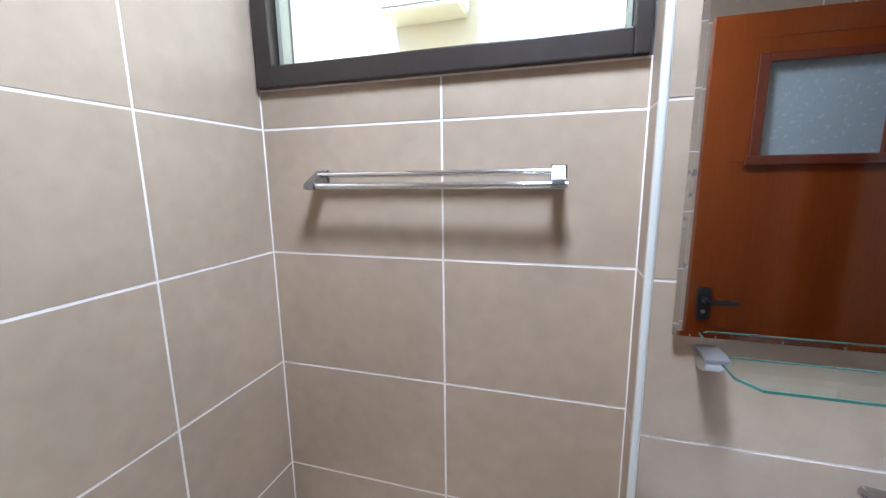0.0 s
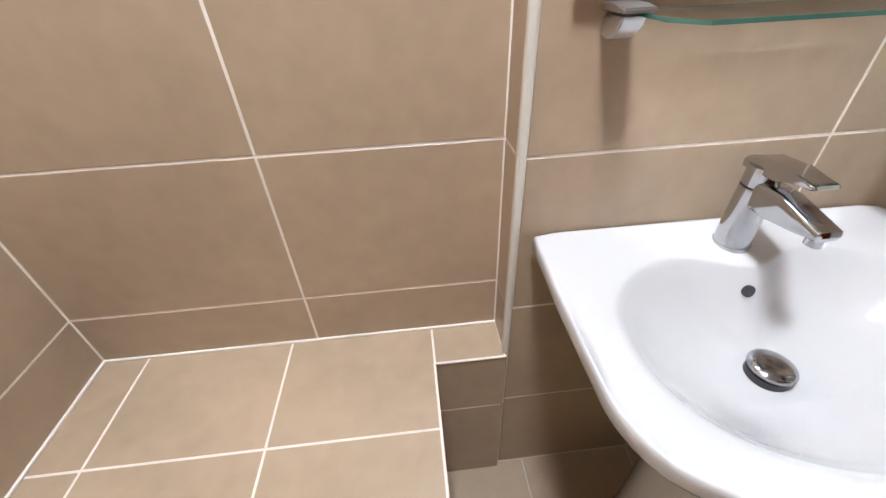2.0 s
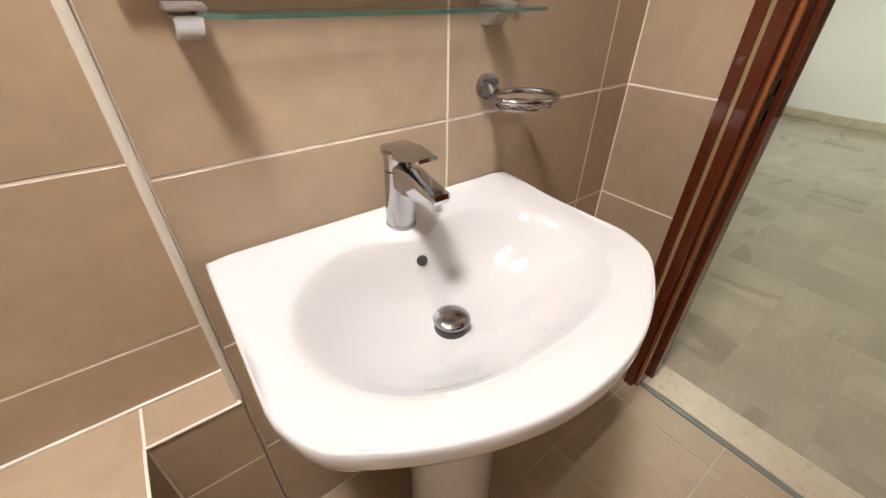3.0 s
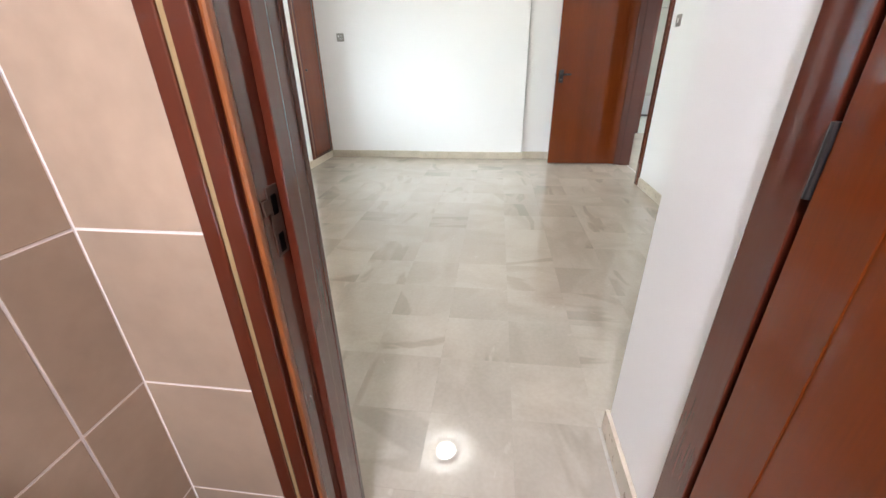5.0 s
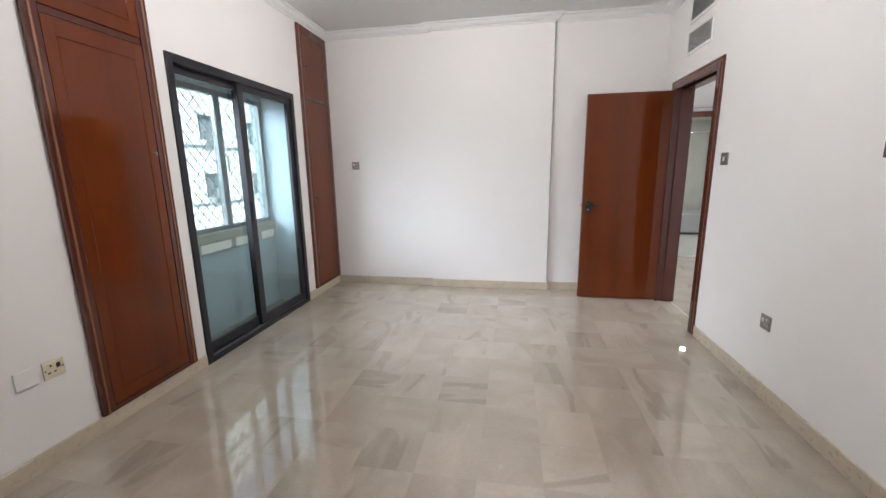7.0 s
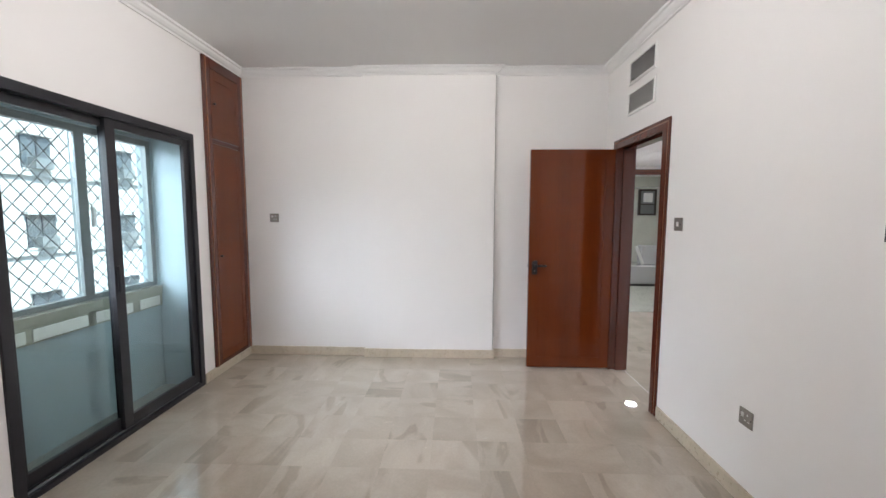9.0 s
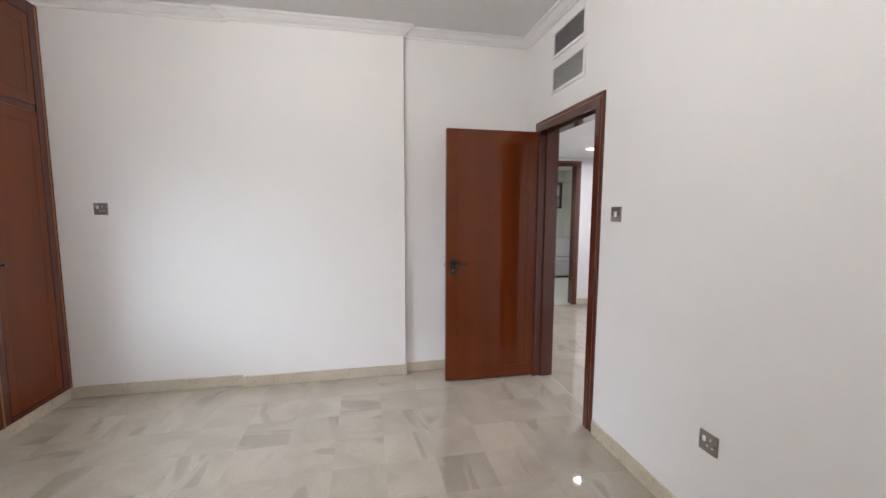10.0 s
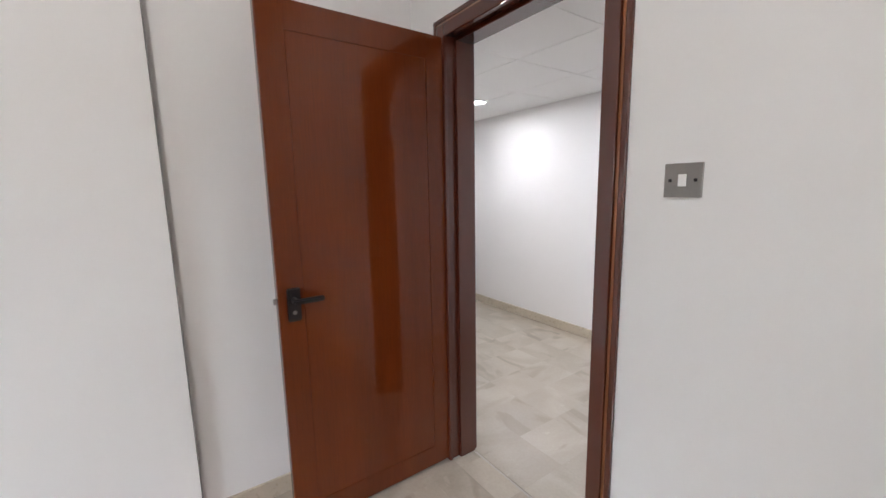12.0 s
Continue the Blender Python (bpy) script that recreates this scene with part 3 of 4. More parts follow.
def sash(a, b, y, handle):
    s = part("sash", boxes((a, a + 0.07, y, y + 0.03, 0.045, ZT - 0.055), (b - 0.07, b, y, y + 0.03, 0.045, ZT - 0.055),
                           (a + 0.07, b - 0.07, y, y + 0.03, ZT - 0.108, ZT - 0.055), (a + 0.07, b - 0.07, y, y + 0.03, 0.045, 0.12), bevel=0.003), ALU_BLACK, sl)
    p = part("pane", boxes((a + 0.05, b - 0.05, y + 0.012, y + 0.017, 0.098, ZT - 0.103)), TINTED, s, "clear greenish glass pane")
    p.visible_shadow = False
    if handle:
        part("pull", boxes((a + 0.016, a + 0.036, y - 0.012, y + 0.001, 0.95, 1.12), bevel=0.004), ALU_BLACK, s)


sash(X0 + 0.03, 4.488, NORTH + 0.038, False)
sash(4.408, X1 - 0.04, NORTH + 0.005, True)

w2 = thing("window_1", (4.45, 2.79, 0.86), "grey aluminium window with safety netting", "window", kind="structure")
for d in ((3.745, 3.785, 0.868, 2.03), (5.115, 5.157, 0.868, 2.03), (3.785, 5.115, 1.985, 2.03), (3.785, 5.115, 0.868, 0.905), (4.53, 4.60, 0.905, 1.985)):
    part("window_frame", boxes((d[0], d[1], 2.762, 2.81, d[2], d[3]), bevel=0.003), ALU_GREY, w2)
for a, b in ((3.785, 4.53), (4.60, 5.115)):
    p = part("pane", boxes((a, b, 2.785, 2.79, 0.905, 1.985)), PANE, w2)
    p.visible_shadow = False
part("window_handle", boxes((4.612, 4.632, 2.745, 2.765, 1.36, 1.5), bevel=0.004), PLASTIC, w2, "white window catch")
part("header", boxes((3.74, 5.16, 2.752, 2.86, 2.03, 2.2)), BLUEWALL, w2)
net = bmesh.new()
step, zlo, zhi, xlo, xhi = 0.07, 0.85, 2.05, 3.72, 5.2
for sgn in (1, -1):
    for c in range(-30, 60):
        # lines x - xlo = c * step * 1.4 + sgn * (z - zlo)
        x_start = xlo + c * step * 1.41
        pts = []
        for z in (zlo, zhi):
            pts.append((x_start + sgn * (z - zlo) * 0.9, z))
        (xa, za), (xb, zb) = pts
        if max(xa, xb) < xlo or min(xa, xb) > xhi:
            continue
        t0, t1 = 0.0, 1.0
        dx = xb - xa
        for lim, low in ((xlo, True), (xhi, False)):
            t = (lim - xa) / dx
            if (dx > 0) == low:
                t0 = max(t0, t)
            else:
                t1 = min(t1, t)
        if t1 - t0 > 0.02:
            rod(net, (xa + dx * t0, 2.845 + 0.002 * sgn, za + (zb - za) * t0), (xa + dx * t1, 2.845 + 0.002 * sgn, za + (zb - za) * t1), 0.004, 5)
part("netting", net, NET, w2, "dark diamond safety netting")
tagged(part("window_sill", boxes((3.74, 5.163, 2.722, 2.80, 0.80, 0.866), bevel=0.006), SILL, w2), "beige stone sill")
part("apron", boxes((3.74, 5.163, 2.732, 2.762, 0.70, 0.80), bevel=0.004), SILL, w2)
for a, b in ((3.83, 4.12), (4.16, 4.5), (4.56, 4.86), (4.93, 5.13)):
    part("apron_panel", boxes((a, b, 2.726, 2.734, 0.712, 0.785), bevel=0.003), TRIM, w2, "pale panel under the sill")
structure("recess_floor", boxes((3.757, 5.2, 2.505, 2.765, -0.1, 0.012)), RECESS_FLOOR, "grey stone floor of the window recess", "floor")

# ---- wall fittings in the bedroom ----


def plate(name, label, cat, at, w, h, out, material, group=""):
    """A bevelled wall plate. out: 'y' faces +y, '-y' faces -y, '-x' faces -x."""
    x, y, z = at
    t = thing(name, at, label, cat, group)
    d = {"y": (x - w / 2, x + w / 2, y, y + 0.008), "-y": (x - w / 2, x + w / 2, y - 0.008, y), "-x": (x - 0.008, x, y - w / 2, y + w / 2)}[out]
    part("plate", boxes((*d, z - h / 2, z + h / 2), bevel=0.0025), material, t)
    return t


def on(t, name, at, du, dz, w, h, out, material, depth=0.012, lift=0.007, label=""):
    x, y, z = at
    d = {"y": (x + du - w / 2, x + du + w / 2, y + lift, y + depth), "-y": (x + du - w / 2, x + du + w / 2, y - depth, y - lift),
         "-x": (x - depth, x - lift, y + du - w / 2, y + du + w / 2)}[out]
    return part(name, boxes((*d, z + dz - h / 2, z + dz + h / 2), bevel=0.001), material, t, label)


at = (4.649, SOUTH, 1.397)
sw = plate("light_switch", "brushed steel one-gang light switch on the wall", "switch", at, 0.09, 0.086, "y", STEEL, "wall plates")
on(sw, "rocker", at, 0, 0, 0.018, 0.03, "y", PLASTIC, 0.013, label="white rocker")
for du in (-0.03, 0.03):
    on(sw, "screw", at, du, 0, 0.008, 0.008, "y", BRONZE, 0.0095)


def socket(at, out, material, label, pin):
    s = plate("power_socket", label, "socket", at, 0.088, 0.086, out, material, "wall plates")
    on(s, "switch_rocker", at, 0.018, 0.012, 0.014, 0.022, out, PLASTIC if pin is not DARK else DARK, 0.012)
    for du, dz, w, h in ((-0.012, 0.018, 0.007, 0.012), (-0.022, -0.014, 0.011, 0.007), (0.002, -0.014, 0.011, 0.007)):
        on(s, "pin_slot", at, du, dz, w, h, out, pin, 0.0088)
    for du in (-0.036, 0.036):
        on(s, "screw", at, du, 0, 0.006, 0.006, out, BRONZE, 0.0092)
    return s


socket((3.957, SOUTH, 0.446), "y", STEEL, "brushed steel switched power socket above the skirting", PLASTIC)
socket((EAST_LEFT, 2.13, 1.416), "-x", STEEL, "brushed steel power socket high on the wall", PLASTIC)
socket((2.862, NORTH, 0.452), "-y", CREAM, "cream plastic power socket low on the wall", DARK)
plate("blank_plate", "plain white blanking plate low on the wall", "wall plate", (2.755, NORTH, 0.455), 0.088, 0.086, "-y", PLASTIC, "wall plates")
at = (3.358, SOUTH, 1.396)
th = plate("thermostat", "white room thermostat with a dark grey screen", "thermostat", at, 0.104, 0.1, "y", PLASTIC)
part("body", boxes((3.308, 3.408, SOUTH + 0.006, SOUTH + 0.015, 1.349, 1.443), bevel=0.004), PLASTIC, th)
part("screen", boxes((3.338, 3.4, SOUTH + 0.0145, SOUTH + 0.0165, 1.368, 1.43), bevel=0.001), SCREEN, th, "dark grey screen")


def vent(x0, x1, z0, z1, slats, label):
    v = thing("air_vent", ((x0 + x1) / 2, SOUTH, z0), label, "air vent", "air vents over the door")
    f = 0.022
    part("frame", boxes((x0 - f, x1 + f, SOUTH, SOUTH + 0.012, z1, z1 + f), (x0 - f, x1 + f, SOUTH, SOUTH + 0.012, z0 - f, z0), (x0 - f, x0, SOUTH, SOUTH + 0.012, z0, z1), (x1, x1 + f, SOUTH, SOUTH + 0.012, z0, z1), bevel=0.003), PLASTIC, v)
    part("backing", boxes((x0, x1, SOUTH + 0.0005, SOUTH + 0.002, z0, z1)), DARK, v)
    h = (z1 - z0) / slats
    bm = box(bmesh.new(), -(x1 - x0) / 2, (x1 - x0) / 2, -0.0055, 0.0055, -0.001, 0.001)
    me = None
    for i in range(slats):
        if me is None:
            ob = part("slat", bm, PLASTIC, v)
            me = ob.data
        else:
            ob = new("slat", me)
            ob.parent, ob.matrix_parent_inverse = v, whole(v).inverted()
        ob.matrix_basis = pose((x0 + x1) / 2, SOUTH + 0.0075, z0 + (i + 0.5) * h, -42)


vent(5.065, 5.47, 2.558, 2.712, 11, "white louvred supply vent above the door")
vent(5.06, 5.475, 2.308, 2.462, 16, "white fine-slatted return vent above the door")


def ceiling_light(at, r, glowing, label):
    t = thing("ceiling_light", at, label, "ceiling light", "ceiling lights")
    bm = ring(bmesh.new(), (at[0], at[1], at[2] - 0.006), (0, 0, 1), r + 0.012, 0.008, 32, 8)
    part("rim", bm, PLASTIC, t, smooth=True)
    part("diffuser", rods(((at[0], at[1], at[2] - 0.006), (at[0], at[1], at[2]), r + 0.006, 32)), glowing, t, "lit round diffuser")


ceiling_light((3.84, 0.66, CEILING), 0.1, LAMP, "round white flush ceiling light, switched on")
for hx, hy in ((7.05, -2.5), (5.5, -2.4)):
    ceiling_light((hx, hy, 2.168), 0.08, LAMP_HALL, "round recessed hall downlight, switched on")
ceiling_light((9.6, -3.2, 2.3), 0.1, LAMP_HALL, "round bathroom ceiling light, switched on")
ceiling_light((0.06, 0.43, BCEIL), 0.085, LAMP, "round white bathroom ceiling light, switched on")

# ---- bathroom fittings ----
# bronze window over the towel rail
w3 = thing("window_2", (-0.18, 0.97, 1.607), "bronze aluminium bathroom window with clear glass", "window", kind="structure")
for d in ((-0.598, -0.555, 1.607, 2.3), (0.207, 0.236, 1.607, 2.3), (-0.555, 0.207, 1.607, 1.655), (-0.555, 0.207, 2.25, 2.3)):
    part("window_frame", boxes((d[0], d[1], 0.935, 1.03, d[2], d[3]), bevel=0.004), ALU_BROWN, w3)
part("inner_bead", boxes((-0.553, -0.541, 0.965, 1.0, 1.655, 2.25), (0.197, 0.206, 0.965, 1.0, 1.655, 2.25), (-0.541, 0.197, 0.965, 1.0, 1.656, 1.664), bevel=0.002), SILL, w3)
p = part("pane", boxes((-0.555, 0.207, 0.985, 0.99, 1.655, 2.25)), PANE, w3)
p.visible_shadow = False
structure("shaft_wall", boxes((-1.9, 1.38, 1.95, 2.1, -0.3, 6.0), (-1.9, -1.75, 1.12, 1.95, -0.3, 3.2), (-1.9, 1.38, 1.1, 2.1, -0.4, -0.3)), SHAFT, "cream rendered light shaft outside the window", "wall")
ac = thing("outdoor_unit", (-0.49, 1.95, 2.09), "small white box unit fixed to the shaft wall, bounced light painted on its underside", "outdoor unit")
part("casing", boxes((-0.672, -0.312, 1.766, 1.95, 2.1, 2.38), bevel=0.02), PLASTIC, ac)
# slab that puts the light bounced from below into the underside's cream colour
part("underside", boxes((-0.664, -0.32, 1.776, 1.95, 2.085, 2.102), bevel=0.006), CREAM, ac, "underside of the casing, cream for the light bounced up from below")
part("marking", boxes((-0.645, -0.59, 1.762, 1.767, 2.135, 2.16), (-0.57, -0.5, 1.762, 1.767, 2.14, 2.15), bevel=0.001), DARK, ac, "dark printed marking")

# double towel rail
tr = thing("towel_rail", (-0.17, BY, 1.38), "chrome double towel rail on the tiled wall", "towel rail")
for x in (-0.444, 0.088):
    bm = bmesh.new()
    outline = [(BY, 1.386), (BY, 1.418), (0.938, 1.414), (0.891, 1.390), (0.888, 1.380), (0.891, 1.373), (0.925, 1.379)]
    rims = [[bm.verts.new((x + sx, u, v)) for u, v in outline] for sx in (-0.013, 0.013)]
    bm.faces.new(rims[0]), bm.faces.new(rims[1])
    for i in range(len(outline)):
        j = (i + 1) % len(outline)
        bm.faces.new((rims[0][i], rims[0][j], rims[1][j], rims[1][i]))
    bmesh.ops.bevel(bm, geom=list(bm.edges), offset=0.002, segments=2, affect="EDGES", clamp_overlap=True)
    b = part("bracket", bm, STEEL_DULL, tr)
    part("wall_plate", boxes((x - 0.016, x + 0.016, BY - 0.004, BY, 1.386, 1.419), bevel=0.0015), STEEL_DULL, b)
smooth_sharp(part("bar", rods(((-0.444, 0.93, 1.406), (0.088, 0.93, 1.406), 0.0065, 16)), CHROME, tr))
smooth_sharp(part("bar", rods(((-0.462, 0.899, 1.381), (0.106, 0.899, 1.381), 0.0075, 16)), CHROME, tr))

# mirror
mr = thing("mirror", (0.577, 0.86, 1.125), "large frameless wall mirror above the basin", "mirror")
bm = bmesh.new()
MX0, MX1, MZ0, MZ1 = 0.286, 0.857, 1.124, 1.93
vb = [bm.verts.new(v) for v in ((MX0, 0.856, MZ0), (MX1, 0.856, MZ0), (MX1, 0.856, MZ1), (MX0, 0.856, MZ1))]
vm = [bm.verts.new((v.co.x, 0.8516, v.co.z)) for v in vb]
vf = [bm.verts.new(v) for v in ((MX0 + 0.009, 0.851, MZ0 + 0.009), (MX1 - 0.009, 0.851, MZ0 + 0.009), (MX1 - 0.009, 0.851, MZ1 - 0.009), (MX0 + 0.009, 0.851, MZ1 - 0.009))]
bm.faces.new(vf), bm.faces.new(vb)
for a, b in ((vb, vm), (vm, vf)):
    for i in range(4):
        bm.faces.new((a[i], a[(i + 1) % 4], b[(i + 1) % 4], b[i]))
part("glass", bm, MIRROR, mr)
# small irregular grey patches scattered along the mirror's left and lower edge
spots = bmesh.new()
srng = random.Random(5)
for i in range(34):
    if i < 22:
        cx, cz, r = MX0 + abs(srng.gauss(0.002, 0.004)), srng.uniform(MZ0 + 0.01, MZ1 - 0.02), srng.uniform(0.0015, 0.0042)
    else:
        cx, cz, r = srng.uniform(MX0 + 0.02, MX1 - 0.02), MZ0 + srng.uniform(0.001, 0.004), srng.uniform(0.0008, 0.002)
    rim = []
    for k in range(9):
        q = r * srng.uniform(0.6, 1.25)
        px, pz = cx + q * math.cos(k * 0.698), cz + q * 1.6 * math.sin(k * 0.698)
        rim.append(spots.verts.new((max(px, MX0 + 0.0005), 0.8505 - i * 0.00001, max(pz, MZ0 + 0.0005))))
    spots.faces.new(rim)
tagged(part("edge_patches", spots, STEEL, mr), "small grey patches along the mirror's left and lower edge", kind="stuff")
part("backing", boxes((MX0 + 0.004, MX1 - 0.004, 0.856, MY, MZ0 + 0.004, MZ1 - 0.004)), SCREEN, mr)

# glass shelf
sh = thing("glass_shelf", (0.6, MY, 1.08), "green-edged glass shelf on chrome brackets", "shelf")
for x in (0.345, 0.803):
    for half, outline in ((0.019, [(MY, 1.0968), (MY, 1.105), (0.835, 1.1045), (0.81, 1.102), (0.81, 1.0968)]),
                          (0.014, [(MY, 1.0925), (MY, 1.069), (0.852, 1.067), (0.838, 1.071), (0.824, 1.082), (0.82, 1.0925)])):
        bm = bmesh.new()
        rims = [[bm.verts.new((x + sx, u, v)) for u, v in outline] for sx in (-half, half)]
        bm.faces.new(rims[0]), bm.faces.new(rims[1])
        for i in range(len(outline)):
            bm.faces.new((rims[0][i], rims[0][i - 1], rims[1][i - 1], rims[1][i]))
        bmesh.ops.bevel(bm, geom=list(bm.edges), offset=0.0016, segments=2, affect="EDGES", clamp_overlap=True)
        smooth_sharp(part("bracket", bm, SATIN, sh))
GX0, GX1, GZ0, GZ1 = 0.352, 0.834, 1.0925, 1.0967
rim = [(GX0, 0.846), (GX0, 0.77), (GX0 + 0.024, 0.738), (GX1 - 0.024, 0.738), (GX1, 0.77), (GX1, 0.846)]
bm = bmesh.new()
loops = [[bm.verts.new((0.593 + (x - 0.593) * 0.994, 0.792 + (y - 0.792) * 0.96, z)) for x, y in rim] for z in (GZ0 + 0.0002, GZ1 - 0.0002)]
bm.faces.new(loops[0]), bm.faces.new(loops[1])
for i in range(len(rim)):
    bm.faces.new((loops[0][i - 1], loops[0][i], loops[1][i], loops[1][i - 1]))
sp = part("pane", bm, SHELF_GLASS, sh, "clear glass")
sp.visible_shadow = False
bm = bmesh.new()
inner = [(0.593 + (x - 0.593) * 0.995, 0.792 + (y - 0.792) * 0.965) for x, y in rim]
loops = [[bm.verts.new((x, y, z)) for x, y in loop] for loop, z in ((rim, GZ0), (rim, GZ1), (inner, GZ1), (inner, GZ0))]
for a, b in zip(loops, loops[1:] + loops[:1]):
    for i in range(len(rim)):
        bm.faces.new((a[i - 1], a[i], b[i], b[i - 1]))
part("edge", bm, GLASS_EDGE, sp, "green polished glass edge")

# soap holder
so = thing("soap_holder", (0.833, MY, 0.95), "round chrome wire soap holder on the wall", "soap holder")
smooth_sharp(part("rosette", rods(((0.812, MY, 0.966), (0.812, MY - 0.014, 0.966), 0.023, 24)), STEEL_DULL, so))
smooth_sharp(part("arm", rods(((0.812, MY - 0.01, 0.966), (0.812, MY - 0.03, 0.957), 0.01, 14)), STEEL_DULL, so))


def oval(bm, centre, k=1.28):
    for v in bm.verts:
        v.co.x = centre + (v.co.x - centre) * k
    return bm


part("ring", oval(ring(bmesh.new(), (0.848, 0.797, 0.955), (0.02, 0.01, 1), 0.052, 0.0055), 0.848), STEEL_DULL, so, smooth=True)
part("lower_ring", oval(ring(bmesh.new(), (0.848, 0.797, 0.94), (0.02, 0.01, 1), 0.044, 0.003), 0.848), STEEL_DULL, so, smooth=True)
wires = bmesh.new()
for i in range(7):
    u = -0.045 + i * 0.015
    h = 0.044 * math.sqrt(1 - (u / 0.0565) ** 2)
    rod(wires, (0.848 + u, 0.797 - h, 0.9385), (0.848 + u, 0.797 + h, 0.9385), 0.0014, 8)
for u, w in ((-0.05, 0.02), (0.05, 0.02), (-0.05, -0.02), (0.05, -0.02)):
    rod(wires, (0.848 + u * 0.9, 0.797 + w, 0.94), (0.848 + u * 1.1, 0.797 + w * 1.2, 0.955), 0.0014, 8)
part("wires", wires, STEEL_DULL, so)

# pedestal basin
CX, CY, RIM = 0.577, 0.655, 0.772


def in_basin(x, y):
    dx = abs(x - CX)
    if y > 0.864 or dx > 0.303:
        return False
    return y >= 0.391 + dx * dx / 0.72 + (0.045 * ((dx - 0.255) / 0.048) ** 3 if dx > 0.255 else 0)


def in_bowl(x, y):
    dx = x - CX
    b = 0.172 if y < 0.635 else 0.165 - 0.05 * math.exp(-(dx / 0.075) ** 2)
    return abs(dx / 0.242) ** 2.3 + abs((y - 0.635) / b) ** 2.3 <= 1


def reach(test, c, s):
    lo, hi = 0.0, 0.6
    for _ in range(28):
        mid = (lo + hi) / 2
        if test(CX + c * mid, CY + s * mid):
            lo = mid
        else:
            hi = mid
    return lo


def rise(y):
    t = min(max((y - 0.70) / 0.165, 0), 1)
    return 0.012 * t * t * (3 - 2 * t)


def basin_mesh():
    bm = bmesh.new()
    n = 96
    rings = []
    angles = [2 * math.pi * i / n for i in range(n)]
    out = [reach(in_basin, math.cos(a), math.sin(a)) for a in angles]
    inn = [reach(in_bowl, math.cos(a), math.sin(a)) for a in angles]
    for _ in range(2):
        inn = [(inn[i - 1] + 2 * inn[i] + inn[(i + 1) % n]) / 4 for i in range(n)]

    def add(radius, z):
        rings.append([bm.verts.new((CX + math.cos(a) * radius(i), min(CY + math.sin(a) * radius(i), 0.8655), z(i) + rise(min(CY + math.sin(a) * radius(i), 0.8655)))) for i, a in enumerate(angles)])
    depth = 0.118
    for t in (0.1, 0.25, 0.4, 0.55, 0.68, 0.78, 0.86, 0.92, 0.96, 1.0, 1.04):
        add(lambda i, t=t: inn[i] * t, lambda i, t=t: RIM - 0.004 - (depth * (1 - min(t, 1) ** 2.5) if t < 0.96 else 0.008 * max(0, 1.04 - t) / 0.08 + (0.006 if t <= 0.96 else 0)))
    for k in (0.35, 0.7, 0.93):
        add(lambda i, k=k: inn[i] * 1.04 + (out[i] - inn[i] * 1.04) * k, lambda i, k=k: RIM - 0.004 + 0.004 * k)
    for f, dz in ((0.988, 0.0), (0.997, -0.003), (1.0, -0.009), (1.0, -0.024), (0.994, -0.03), (0.95, -0.033), (0.75, -0.05), (0.55, -0.1), (0.42, -0.15)):
        add(lambda i, f=f: out[i] * f, lambda i, dz=dz: RIM + dz)
    for a, b in zip(rings, rings[1:]):
        for i in range(n):
            bm.faces.new((a[i], a[(i + 1) % n], b[(i + 1) % n], b[i]))
    bm.faces.new(rings[0])
    bm.faces.new(rings[-1])
    return bm


bs = thing("washbasin", (CX, 0.645, 0), "white ceramic pedestal washbasin with a chrome tap", "washbasin")
bowl = part("bowl", basin_mesh(), CERAMIC, bs, smooth=True)
ped = bmesh.new()
loops = []
for z, rx, ry in ((0.0, 0.108, 0.105), (0.02, 0.106, 0.103), (0.12, 0.096, 0.095), (0.35, 0.094, 0.093), (0.55, 0.1, 0.097), (0.625, 0.112, 0.102)):
    loops.append([ped.verts.new((CX + rx * math.cos(a), 0.645 + ry * math.sin(a), z)) for a in [2 * math.pi * i / 40 for i in range(40)]])
for a, b in zip(loops, loops[1:]):
    for i in range(40):
        ped.faces.new((a[i], a[(i + 1) % 40], b[(i + 1) % 40], b[i]))
ped.faces.new(loops[0]), ped.faces.new(loops[-1])
part("pedestal", ped, CERAMIC, bs, smooth=True)
dr = bmesh.new()
bmesh.ops.create_uvsphere(dr, u_segments=32, v_segments=12, radius=0.031, matrix=Matrix.LocRotScale((CX - 0.008, CY - 0.007, 0.671), None, (1, 1, 0.3)))
part("drain_plug", dr, STEEL_DULL, bowl, "chrome dome drain plug", smooth=True)
# dark disc standing in for the shade beneath the raised plug
part("plug_shade", rods(((CX - 0.008, CY - 0.007, 0.652), (CX - 0.008, CY - 0.007, 0.664), 0.0285, 32)), DARK, bowl, "dark disc painting the shade in the gap under the plug")
part("overflow", rods(((CX - 0.004, 0.7345, 0.7345), (CX - 0.004, 0.745, 0.731), 0.0095, 20)), DARK, bowl, "dark overflow hole")
FX, FY = 0.575, 0.803
RIM += 0.006
tap = thing("tap", (FX, FY, RIM), "chrome single-lever mixer tap on the basin", "tap")


def profile(points, width, bevel):
    """A side outline of (forward, up) pairs, given a width across and rounded edges."""
    bm = bmesh.new()
    rims = [[bm.verts.new((FX + s * width / 2, FY - f, RIM + u)) for f, u in points] for s in (-1, 1)]
    n = len(points)
    bm.faces.new(rims[0]), bm.faces.new(rims[1])
    for i in range(n):
        bm.faces.new((rims[0][i], rims[0][(i + 1) % n], rims[1][(i + 1) % n], rims[1][i]))
    round_off = [e for r in rims for e in bm.edges if e.verts[0] in r and e.verts[1] in r]
    bmesh.ops.bevel(bm, geom=round_off, offset=bevel, segments=5, affect="EDGES", profile=0.5, clamp_overlap=True)
    return bm


